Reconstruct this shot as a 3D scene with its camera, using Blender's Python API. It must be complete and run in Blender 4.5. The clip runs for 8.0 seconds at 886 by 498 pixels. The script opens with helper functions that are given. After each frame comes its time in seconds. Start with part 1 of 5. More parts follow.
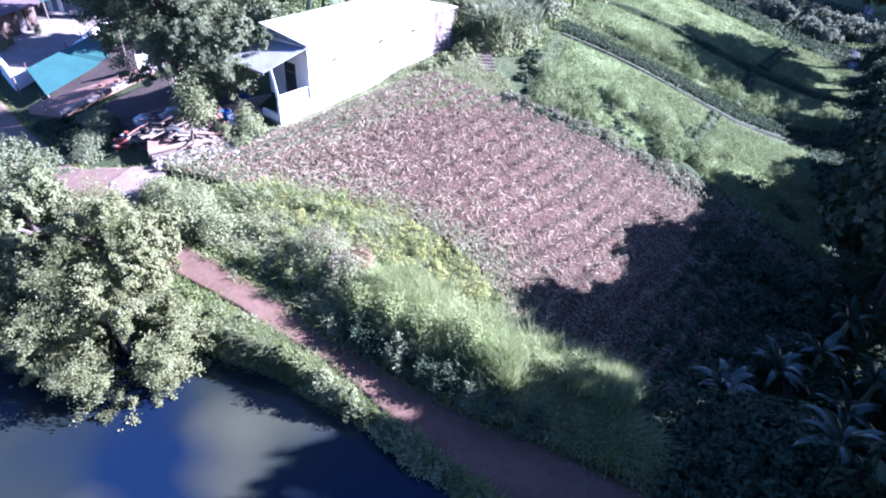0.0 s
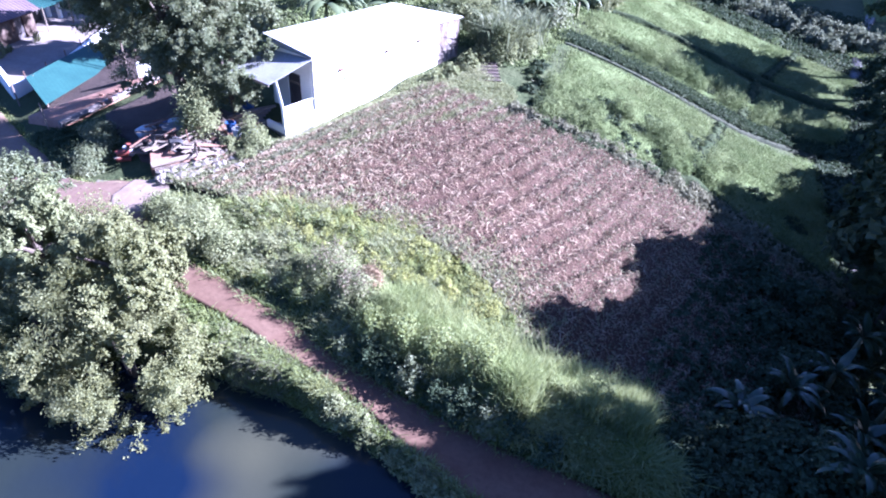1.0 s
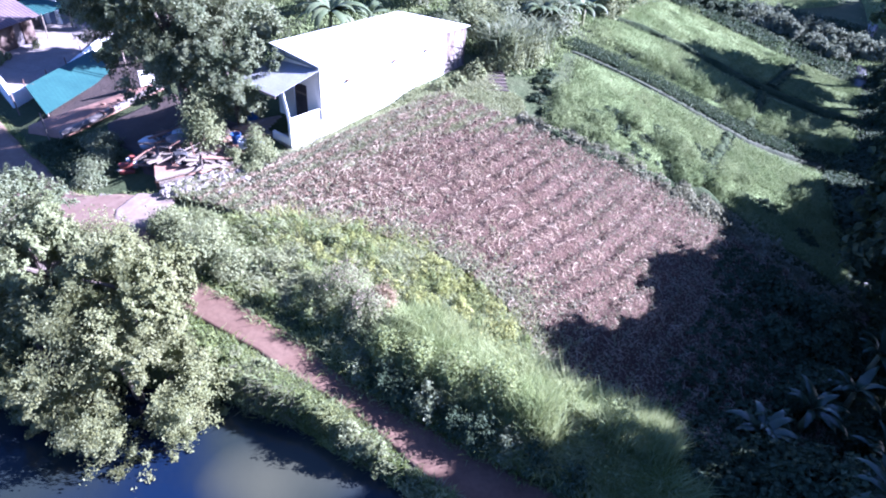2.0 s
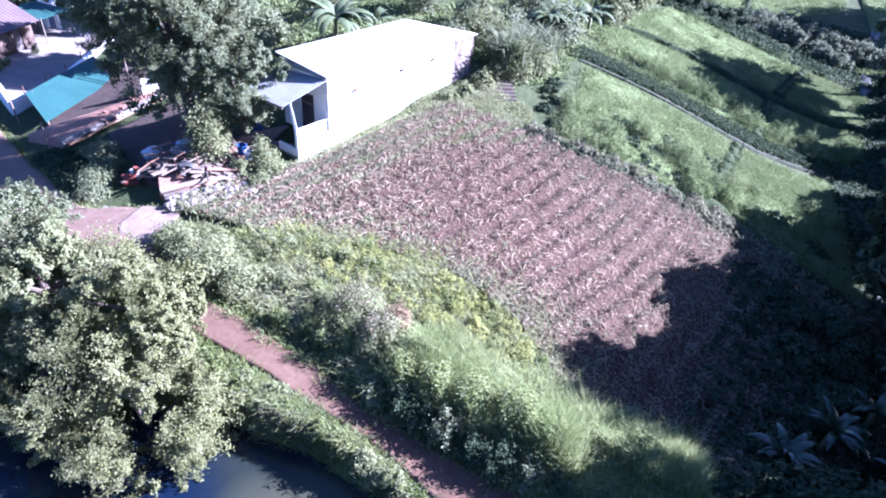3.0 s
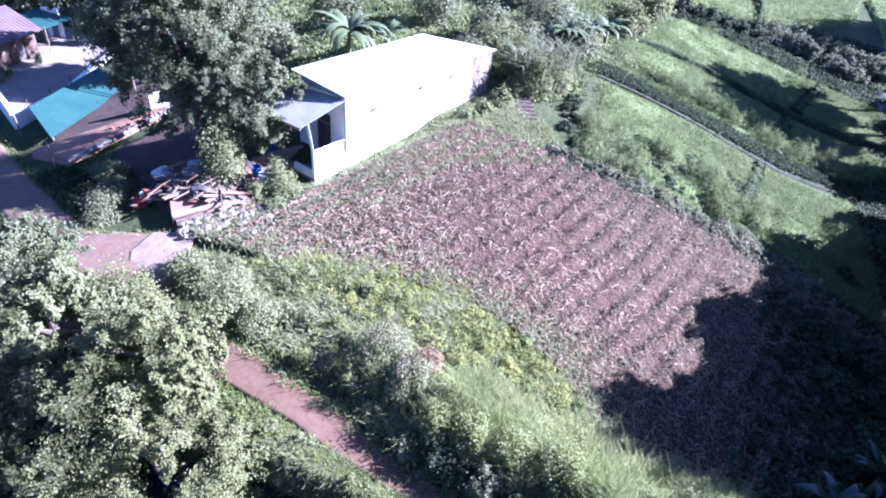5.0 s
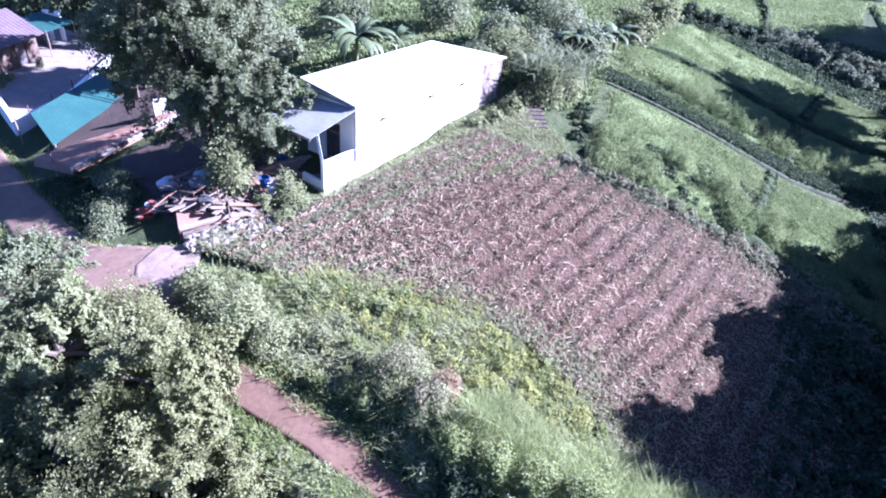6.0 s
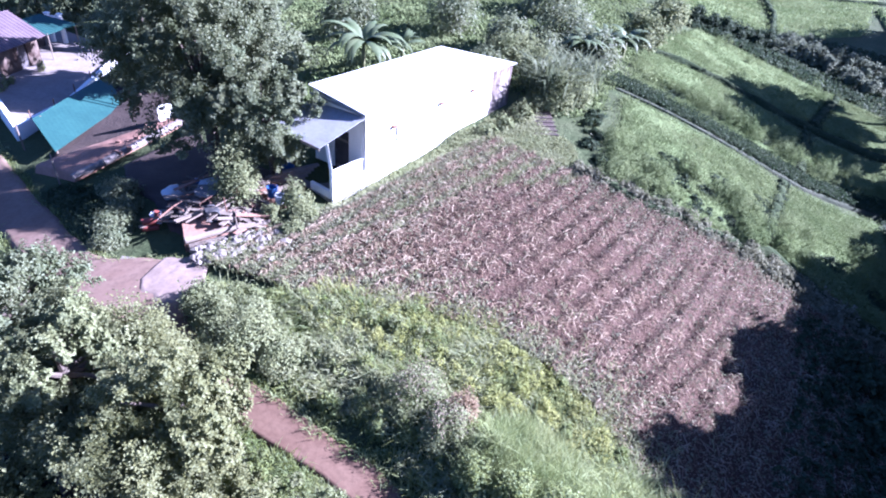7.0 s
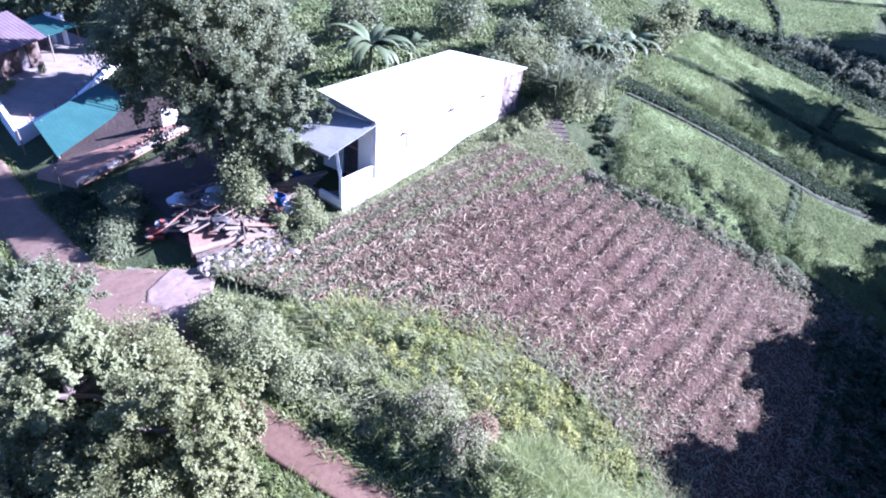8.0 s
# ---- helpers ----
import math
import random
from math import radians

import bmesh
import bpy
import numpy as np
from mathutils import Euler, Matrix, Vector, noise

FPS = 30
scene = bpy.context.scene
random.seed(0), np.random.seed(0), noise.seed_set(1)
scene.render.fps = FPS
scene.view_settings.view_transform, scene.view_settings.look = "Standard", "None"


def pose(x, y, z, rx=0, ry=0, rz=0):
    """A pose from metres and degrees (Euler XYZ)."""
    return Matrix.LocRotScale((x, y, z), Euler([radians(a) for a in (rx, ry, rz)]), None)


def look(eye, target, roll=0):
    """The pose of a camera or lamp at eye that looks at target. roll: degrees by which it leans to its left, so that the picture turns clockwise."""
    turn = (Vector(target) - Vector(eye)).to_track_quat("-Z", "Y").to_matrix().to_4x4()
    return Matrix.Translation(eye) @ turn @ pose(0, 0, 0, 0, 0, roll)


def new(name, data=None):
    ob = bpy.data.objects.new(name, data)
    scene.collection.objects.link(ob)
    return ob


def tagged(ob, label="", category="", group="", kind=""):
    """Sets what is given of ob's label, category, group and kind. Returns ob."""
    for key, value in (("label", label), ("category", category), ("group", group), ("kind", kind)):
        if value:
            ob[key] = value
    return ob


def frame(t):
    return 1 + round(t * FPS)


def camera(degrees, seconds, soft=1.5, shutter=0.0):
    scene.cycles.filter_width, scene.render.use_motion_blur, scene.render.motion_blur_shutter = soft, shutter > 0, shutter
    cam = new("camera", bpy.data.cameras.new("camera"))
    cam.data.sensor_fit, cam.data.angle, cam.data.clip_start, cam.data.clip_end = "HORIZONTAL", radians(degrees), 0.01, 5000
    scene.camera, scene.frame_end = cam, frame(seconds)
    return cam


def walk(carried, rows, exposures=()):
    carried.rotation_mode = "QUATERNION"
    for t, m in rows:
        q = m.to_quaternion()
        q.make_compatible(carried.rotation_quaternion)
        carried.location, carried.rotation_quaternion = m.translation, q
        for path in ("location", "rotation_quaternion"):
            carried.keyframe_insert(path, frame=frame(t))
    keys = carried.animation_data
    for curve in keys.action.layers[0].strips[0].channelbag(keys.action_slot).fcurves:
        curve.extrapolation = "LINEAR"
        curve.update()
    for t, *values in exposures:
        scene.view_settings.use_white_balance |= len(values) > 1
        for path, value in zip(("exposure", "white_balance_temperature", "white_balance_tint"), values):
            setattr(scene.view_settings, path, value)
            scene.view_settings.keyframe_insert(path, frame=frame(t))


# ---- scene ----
cam = camera(72.0, 8.0, 2.0)
PATH = [
    (0, (-0.33, 2.718, 11.612), (-0.579, 4.315, 10.435), 3.6),
    (0.5, (-0.6, 2.923, 11.647), (-0.843, 4.527, 10.477), 3.9),
    (1, (-0.905, 3.171, 11.731), (-1.142, 4.778, 10.564), 4.0),
    (1.5, (-1.226, 3.438, 11.78), (-1.458, 5.048, 10.616), 4.1),
    (3, (-2.204, 4.219, 11.911), (-2.419, 5.839, 10.758), 4.7),
    (3.5, (-2.524, 4.509, 11.924), (-2.735, 6.13, 10.772), 4.9),
    (4, (-2.808, 4.774, 11.967), (-3.018, 6.398, 10.819), 5.1),
    (4.5, (-3.089, 5.047, 12.035), (-3.298, 6.672, 10.888), 5.2),
    (6, (-4.053, 5.907, 12.141), (-4.253, 7.536, 10.998), 5.7),
    (6.5, (-4.347, 6.196, 12.152), (-4.545, 7.825, 11.009), 5.9),
    (7, (-4.631, 6.469, 12.174), (-4.827, 8.099, 11.031), 6.0),
    (7.5, (-4.92, 6.734, 12.17), (-5.114, 8.364, 11.027), 6.1),
    (8, (-5.231, 7.005, 12.184), (-5.421, 8.634, 11.039), 6.3),
]
walk(cam, [(t, look(eye, target, roll)) for t, eye, target, roll in PATH],
     exposures=[(0.0, 3.23, 4680, 38), (4.0, 3.17, 4680, 38), (8.0, 2.97, 4680, 38)])

# ---- light ----
SUN_AZ, SUN_EL = 19.0, 27.0          # degrees from +x towards +y, and above the horizon
world = bpy.data.worlds.new("sky")
scene.world = world
world.use_nodes = True
wn = world.node_tree
sky = wn.nodes.new("ShaderNodeTexSky")
sky.sky_type, sky.sun_disc = "NISHITA", False
sky.ozone_density = 5.0
sky.sun_elevation, sky.sun_rotation = radians(SUN_EL), radians(90 - SUN_AZ)
wn.nodes["Background"].inputs[1].default_value = 0.029
wn.links.new(sky.outputs[0], wn.nodes["Background"].inputs[0])
sun = new("sun", bpy.data.lights.new("sun", "SUN"))
sun.data.energy, sun.data.angle, sun.data.color = 5.0, radians(0.6), (1.0, 0.91, 0.77)
sx, sy, sz = (math.cos(radians(SUN_EL)) * math.cos(radians(SUN_AZ)), math.cos(radians(SUN_EL)) * math.sin(radians(SUN_AZ)), math.sin(radians(SUN_EL)))
sun.matrix_world = look((40 * sx, 40 * sy, 40 * sz), (0, 0, 0))


# ---- materials ----
def mix_node(nt, fac, a, b):
    n = nt.nodes.new("ShaderNodeMix")
    n.data_type = "RGBA"
    for sock, val in ((n.inputs[0], fac), (n.inputs[6], a), (n.inputs[7], b)):
        if isinstance(val, (int, float)):
            sock.default_value = val
        elif isinstance(val, tuple):
            sock.default_value = (*val, 1)
        else:
            nt.links.new(val, sock)
    return n.outputs[2]


def noise_node(nt, scale, detail=4, rough=0.6, lo=0.35, hi=0.65):
    co = nt.nodes.new("ShaderNodeTexCoord")
    n = nt.nodes.new("ShaderNodeTexNoise")
    n.inputs["Scale"].default_value, n.inputs["Detail"].default_value, n.inputs["Roughness"].default_value = scale, detail, rough
    nt.links.new(co.outputs["Object"], n.inputs["Vector"])
    r = nt.nodes.new("ShaderNodeMapRange")
    r.inputs[1].default_value, r.inputs[2].default_value = lo, hi
    nt.links.new(n.outputs[0], r.inputs[0])
    return r.outputs[0]


def surface(name, a, b, c=None, scale=3.0, fine=40.0, rough=0.85, metal=0.0, bump=0.3, depth=0.02, island=0.0, leafy=0.0, spec=0.3):
    """Two colours mixed at a large scale, a third by fine grain; island: how far single pieces differ; leafy: share of light let through."""
    m = bpy.data.materials.new(name)
    m.use_nodes = True
    nt = m.node_tree
    p = nt.nodes["Principled BSDF"]
    col = mix_node(nt, noise_node(nt, scale), a, b)
    if c:
        g = nt.nodes.new("ShaderNodeMath")
        g.operation = "MULTIPLY"
        g.inputs[1].default_value = 0.6
        nt.links.new(noise_node(nt, fine, 5, 0.7, 0.45, 0.7), g.inputs[0])
        col = mix_node(nt, g.outputs[0], col, c)
    if island:
        geo = nt.nodes.new("ShaderNodeNewGeometry")
        hsv = nt.nodes.new("ShaderNodeHueSaturation")
        for sock, lo, hi in (("Value", 1 - island, 1 + island), ("Saturation", 1.0 + 0.3 * island, 1.0 - 0.6 * island), ("Hue", 0.5 - 0.03 * island, 0.5 + 0.04 * island)):
            r = nt.nodes.new("ShaderNodeMapRange")
            r.inputs[3].default_value, r.inputs[4].default_value = lo, hi
            src = geo.outputs["Random Per Island"]
            nt.links.new(src, r.inputs[0])
            nt.links.new(r.outputs[0], hsv.inputs[sock])
        nt.links.new(col, hsv.inputs["Color"])
        col = hsv.outputs[0]
    nt.links.new(col, p.inputs["Base Color"])
    p.inputs["Roughness"].default_value, p.inputs["Metallic"].default_value = rough, metal
    p.inputs["Specular IOR Level"].default_value = spec
    if bump:
        bn = nt.nodes.new("ShaderNodeBump")
        bn.inputs["Strength"].default_value, bn.inputs["Distance"].default_value = bump, depth
        nt.links.new(noise_node(nt, fine * 0.6, 6, 0.65, 0.2, 0.8), bn.inputs["Height"])
        nt.links.new(bn.outputs[0], p.inputs["Normal"])
    if leafy:
        tr = nt.nodes.new("ShaderNodeBsdfTranslucent")
        nt.links.new(col, tr.inputs[0])
        mx = nt.nodes.new("ShaderNodeMixShader")
        mx.inputs[0].default_value = leafy
        nt.links.new(p.outputs[0], mx.inputs[1])
        nt.links.new(tr.outputs[0], mx.inputs[2])
        nt.links.new(mx.outputs[0], nt.nodes["Material Output"].inputs[0])
    return m


GROUND = surface("ground_earth", (0.049, 0.064, 0.029), (0.068, 0.078, 0.039), (0.033, 0.042, 0.019), 0.35, 6, 0.95, bump=0.8, depth=0.08, spec=0.05)
SOIL = surface("field_soil", (0.056, 0.035, 0.024), (0.078, 0.051, 0.037), (0.034, 0.019, 0.015), 0.8, 14, 0.95, bump=1.0, depth=0.06, spec=0.12)
PATH_DIRT = surface("path_dirt", (0.092, 0.052, 0.034), (0.118, 0.073, 0.049), (0.060, 0.033, 0.021), 1.2, 7, 0.95, bump=0.25, depth=0.03)
ROAD_DIRT = surface("road_dirt", (0.148, 0.094, 0.068), (0.182, 0.125, 0.094), (0.086, 0.054, 0.038), 0.7, 5, 0.95, bump=0.2, depth=0.03)
PADDY = surface("paddy_ground", (0.100, 0.132, 0.050), (0.130, 0.160, 0.066), (0.029, 0.042, 0.019), 0.4, 5, 0.95, bump=0.8, depth=0.1, spec=0.05)
GRASS = surface("tall_grass", (0.150, 0.190, 0.056), (0.228, 0.250, 0.098), None, 0.5, 5, 0.8, bump=0, island=0.35, leafy=0.4, spec=0.08)
REED = surface("reed_blade", (0.190, 0.235, 0.082), (0.280, 0.310, 0.130), None, 0.6, 5, 0.75, bump=0, island=0.25, leafy=0.45, spec=0.1)
GRASS_PALE = surface("pale_grass", (0.205, 0.225, 0.102), (0.275, 0.285, 0.150), None, 0.5, 5, 0.8, bump=0, island=0.25, leafy=0.4, spec=0.08)
GRASS_YELLOW = surface("yellow_grass", (0.230, 0.250, 0.070), (0.300, 0.305, 0.105), None, 0.7, 5, 0.8, bump=0, island=0.25, leafy=0.4, spec=0.08)
WEED_DARK = surface("dark_weeds", (0.029, 0.042, 0.019), (0.046, 0.058, 0.029), (0.019, 0.026, 0.013), 0.8, 8, 0.9, bump=0.8, depth=0.08, spec=0.03)
MUD_SHADED = surface("shaded_mud", (0.016, 0.015, 0.018), (0.026, 0.024, 0.026), (0.012, 0.012, 0.014), 0.8, 7, 0.5, bump=0.5, depth=0.05, spec=0.3)
TRACK = surface("trodden_track", (0.046, 0.054, 0.036), (0.064, 0.068, 0.048), (0.032, 0.038, 0.024), 1.0, 9, 0.95, bump=0.5, depth=0.05, spec=0.04)
DRY_GREEN = surface("dry_weed", (0.176, 0.179, 0.107), (0.221, 0.215, 0.140), None, 0.8, 5, 0.8, bump=0, island=0.25, leafy=0.35, spec=0.06)
RICE = surface("rice_leaf", (0.132, 0.172, 0.066), (0.188, 0.221, 0.096), None, 0.3, 5, 0.8, bump=0, island=0.07, leafy=0.3, spec=0.06)
LEAF_NEAR = surface("pale_leaf", (0.178, 0.192, 0.078), (0.242, 0.250, 0.117), None, 0.6, 5, 0.75, bump=0, island=0.28, leafy=0.5, spec=0.1)
LEAF_DARK = surface("dark_leaf", (0.132, 0.160, 0.079), (0.205, 0.222, 0.120), None, 0.5, 5, 0.55, bump=0, island=0.3, leafy=0.5, spec=0.22)
LEAF_GREY = surface("grey_leaf", (0.168, 0.192, 0.086), (0.230, 0.242, 0.122), None, 0.8, 5, 0.8, bump=0, island=0.22, leafy=0.4, spec=0.06)
LEAF_SCRUB = surface("scrub_leaf", (0.135, 0.158, 0.098), (0.190, 0.205, 0.135), None, 0.5, 5, 0.8, bump=0, island=0.25, leafy=0.3, spec=0.06)
LEAF_DRY = surface("dry_bush_leaf", (0.190, 0.138, 0.080), (0.232, 0.172, 0.105), None, 0.8, 5, 0.8, bump=0, island=0.25, leafy=0.35, spec=0.06)
# Darkened green: puts deep shade into the leaf colour; also hedge and bund growth.
LEAF_SHADE = surface("deep_green_shade_leaf", (0.040, 0.062, 0.030), (0.066, 0.088, 0.045), None, 0.5, 5, 0.7, bump=0, island=0.3, leafy=0.3, spec=0.1)
LEAF_BANANA = surface("banana_leaf", (0.098, 0.132, 0.060), (0.140, 0.166, 0.088), (0.066, 0.092, 0.040), 2.0, 20, 0.5, bump=0.1, leafy=0.3, spec=0.3)
# Darkened copy of the banana leaf, for plants standing in shade.
LEAF_BANANA_SHADE = surface("shade_banana_leaf", (0.028, 0.048, 0.026), (0.046, 0.068, 0.036), (0.055, 0.080, 0.040), 2.0, 20, 0.28, bump=0.1, leafy=0.2, spec=0.5)
FLOWER = surface("white_flower", (0.200, 0.158, 0.108), (0.150, 0.116, 0.080), None, 2, 5, 0.8, bump=0, island=0.25)
STRAW = surface("dry_stalk", (0.215, 0.158, 0.100), (0.315, 0.250, 0.170), None, 1.2, 9, 0.85, bump=0, island=0.3, leafy=0.25, spec=0.1)
BARK = surface("bark", (0.085, 0.065, 0.052), (0.130, 0.111, 0.091), (0.046, 0.033, 0.026), 3, 30, 0.9, bump=0.8, depth=0.03)
STEM = surface("green_stem", (0.130, 0.156, 0.065), (0.182, 0.169, 0.091), (0.078, 0.065, 0.033), 3, 20, 0.6)
PLASTER = surface("white_plaster", (0.80, 0.80, 0.78), (0.74, 0.74, 0.71), (0.68, 0.67, 0.64), 0.6, 12, 0.85, bump=0.1)
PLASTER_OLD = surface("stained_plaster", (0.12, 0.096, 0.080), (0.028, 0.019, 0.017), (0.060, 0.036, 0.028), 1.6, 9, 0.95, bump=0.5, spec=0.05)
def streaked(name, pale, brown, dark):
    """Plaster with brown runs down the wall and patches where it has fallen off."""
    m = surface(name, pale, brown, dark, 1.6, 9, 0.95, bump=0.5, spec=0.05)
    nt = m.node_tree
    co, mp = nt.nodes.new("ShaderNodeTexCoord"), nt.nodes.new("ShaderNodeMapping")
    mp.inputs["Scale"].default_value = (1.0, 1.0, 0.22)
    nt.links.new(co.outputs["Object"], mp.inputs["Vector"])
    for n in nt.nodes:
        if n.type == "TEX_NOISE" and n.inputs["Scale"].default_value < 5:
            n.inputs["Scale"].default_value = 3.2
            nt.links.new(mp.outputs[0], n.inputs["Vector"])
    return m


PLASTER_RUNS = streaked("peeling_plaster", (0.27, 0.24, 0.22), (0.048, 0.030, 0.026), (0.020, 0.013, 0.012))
ZINC = surface("zinc_sheet", (0.82, 0.82, 0.82), (0.76, 0.76, 0.76), (0.66, 0.65, 0.63), 0.7, 9, 0.4, metal=0.0, bump=0.05, spec=0.5)
ZINC_OLD = surface("weathered_sheet", (0.25, 0.26, 0.28), (0.20, 0.21, 0.22), (0.15, 0.14, 0.13), 0.9, 9, 0.5, metal=0.1, bump=0.1)
CONCRETE = surface("concrete", (0.176, 0.170, 0.166), (0.146, 0.137, 0.132), (0.112, 0.103, 0.098), 1.0, 14, 0.9, bump=0.3)
PALE_CONCRETE = surface("pale_concrete", (0.215, 0.190, 0.175), (0.180, 0.156, 0.142), (0.104, 0.085, 0.075), 1.4, 7, 0.9, bump=0.3)
# Near-black colour stands in for unlit doorways and covered space.
DARK = surface("dark_interior", (0.05, 0.045, 0.05), (0.08, 0.07, 0.07), None, 2, 10, 0.8, bump=0)
TEAL = surface("teal_sheet", (0.016, 0.054, 0.050), (0.022, 0.070, 0.062), (0.006, 0.036, 0.039), 0.8, 8, 0.55, bump=0.15, spec=0.4)
PURPLE_ROOF = surface("faded_roof", (0.091, 0.065, 0.078), (0.114, 0.088, 0.098), (0.065, 0.046, 0.052), 0.8, 10, 0.7, bump=0.3)
PALE_DIRT = surface("dusty_pale_dirt", (0.198, 0.150, 0.122), (0.235, 0.182, 0.152), (0.117, 0.085, 0.068), 1.6, 6, 0.95, bump=0.2)
# Darker than the clay, so the trees' shade over the yard is in the colour.
YARD_EARTH = surface("yard_earth", (0.046, 0.032, 0.026), (0.062, 0.044, 0.036), (0.040, 0.030, 0.024), 0.9, 9, 0.95, bump=0.6, depth=0.04)
CLAY = surface("red_clay", (0.225, 0.122, 0.084), (0.275, 0.163, 0.118), (0.117, 0.068, 0.053), 0.9, 10, 0.95, bump=0.5)
WOOD = surface("grey_wood", (0.161, 0.127, 0.098), (0.205, 0.170, 0.137), (0.098, 0.073, 0.054), 2.5, 30, 0.8, bump=0.4, island=0.3)
STONE = surface("rubble_stone", (0.135, 0.115, 0.098), (0.195, 0.170, 0.145), (0.085, 0.068, 0.055), 2.5, 20, 0.9, bump=0.5, island=0.25)
BLUE = surface("blue_plastic", (0.026, 0.058, 0.163), (0.033, 0.078, 0.195), None, 2, 9, 0.35, bump=0)
WHITE_PLASTIC = surface("white_plastic", (0.490, 0.504, 0.532), (0.434, 0.448, 0.476), None, 2, 9, 0.4, bump=0)
RED = surface("red_paint", (0.137, 0.033, 0.027), (0.169, 0.052, 0.042), None, 2, 9, 0.5, bump=0)
RUST = surface("rusty_metal", (0.163, 0.085, 0.058), (0.104, 0.065, 0.052), (0.215, 0.130, 0.085), 3, 20, 0.8, metal=0.3, bump=0.3)
BLACK = surface("black_rubber", (0.03, 0.03, 0.035), (0.05, 0.05, 0.05), None, 3, 20, 0.7, bump=0.1)

WATER = bpy.data.materials.new("pond_water")
WATER.use_nodes = True
_p = WATER.node_tree.nodes["Principled BSDF"]
_p.inputs["Roughness"].default_value, _p.inputs["IOR"].default_value = 0.10, 1.33
_p.inputs["Specular IOR Level"].default_value = 0.4
_c = mix_node(WATER.node_tree, noise_node(WATER.node_tree, 0.22, 1.5, 0.4, 0.40, 0.62), (0.004, 0.009, 0.023), (0.014, 0.019, 0.017))
_c = mix_node(WATER.node_tree, noise_node(WATER.node_tree, 0.3, 1.0, 0.4, 0.50, 0.74), _c, (0.044, 0.046, 0.030))
WATER.node_tree.links.new(_c, _p.inputs["Base Color"])
_b = WATER.node_tree.nodes.new("ShaderNodeBump")
_b.inputs["Strength"].default_value, _b.inputs["Distance"].default_value = 0.12, 0.05
WATER.node_tree.links.new(noise_node(WATER.node_tree, 1.6, 3, 0.5, 0.2, 0.8), _b.inputs["Height"])
WATER.node_tree.links.new(_b.outputs[0], _p.inputs["Normal"])

# ---- the lie of the land ----
RNG = np.random.default_rng(7)
WATER_Z = -0.95
SHORE = [(-40, 22), (-26, 17), (-19, 14.4), (-14.7, 13.3), (-13.0, 12.8), (-10.8, 13.05), (-8.56, 13.15), (-6.3, 12.8), (-4.66, 12.15), (-3.35, 11.7), (-2.08, 11.05), (-1.2, 10.7), (1.0, 8.9), (3.0, 4.0), (4, -30)]


CREST = [(-9.0, 18.2), (-5.6, 16.2), (-2.9, 14.85), (0.0, 13.9), (3.0, 13.4), (9.0, 12.0)]


WALL_FOOT = [(-11.0, 26.1), (-9.9, 27.9), (-8.4, 30.7)]


def soft(x):
    return np.logaddexp(0.0, x)


def hill(x, y):
    """Height of the land: a knoll that falls off to a valley on one side and to a farmyard on the other."""
    x, y = np.asarray(x, float), np.asarray(y, float)
    v = (y - 25) / 10
    s = 0.4 * (soft((x + 4) / 4) - soft((x - 15) / 4))
    w = 0.4 * (soft((-15 - x) / 4) - soft((-32 - x) / 4))
    e = np.exp(-np.maximum(v, 0) / 2)
    return 0.4615 + 0.0786 * np.clip(v, -3, 3) - 1.9038 * s - 1.195 * s * s + 0.3633 * s * np.clip(v, -3, 5) + 1.7208 * (1 - e) - 2.3209 * w


def polyline_distance(x, y, pts):
    best = np.full(np.shape(x), 1e9)
    for (ax, ay), (bx, by) in zip(pts[:-1], pts[1:]):
        dx, dy = bx - ax, by - ay
        t = np.clip(((x - ax) * dx + (y - ay) * dy) / (dx * dx + dy * dy), 0, 1)
        best = np.minimum(best, np.hypot(x - ax - t * dx, y - ay - t * dy))
    return best


def pond_depth(x, y):
    """Signed distance to the shore, above 0 in the pond."""
    sxs, sys_ = [p[0] for p in SHORE[:-1]], [p[1] for p in SHORE[:-1]]
    inside = (y < np.interp(x, sxs, sys_)) & (x < 3.6)
    return np.where(inside, 1.0, -1.0) * polyline_distance(x, y, SHORE)


def land(x, y):
    x, y = np.asarray(x, float), np.asarray(y, float)
    z = hill(x, y)
    q = np.clip((17.5 - y) / 4.5, 0, 1) * np.clip((12 - x) / 4, 0, 1)
    z = z + q * q * (3 - 2 * q) * 0.75 * np.maximum(-0.5 - z, 0)
    along = np.clip((x + 9) / 5, 0, 1) * np.clip((4.5 - x) / 3, 0, 1)
    z = z + (0.6 - 0.3 * np.clip((x + 1) / 3.5, 0, 1)) * along * np.exp(-((polyline_distance(x, y, CREST) / 0.85) ** 2))
    z = z - 0.3 * np.exp(-((polyline_distance(x, y, WALL_FOOT) / 0.9) ** 2))
    k = np.clip((pond_depth(x, y) + 0.45) / 0.8, 0, 1)
    k = k * k * (3 - 2 * k)
    return z + k * (np.minimum(z, -2.4) - z)


TABLE = np.random.default_rng(3).uniform(-1, 1, (256, 256))


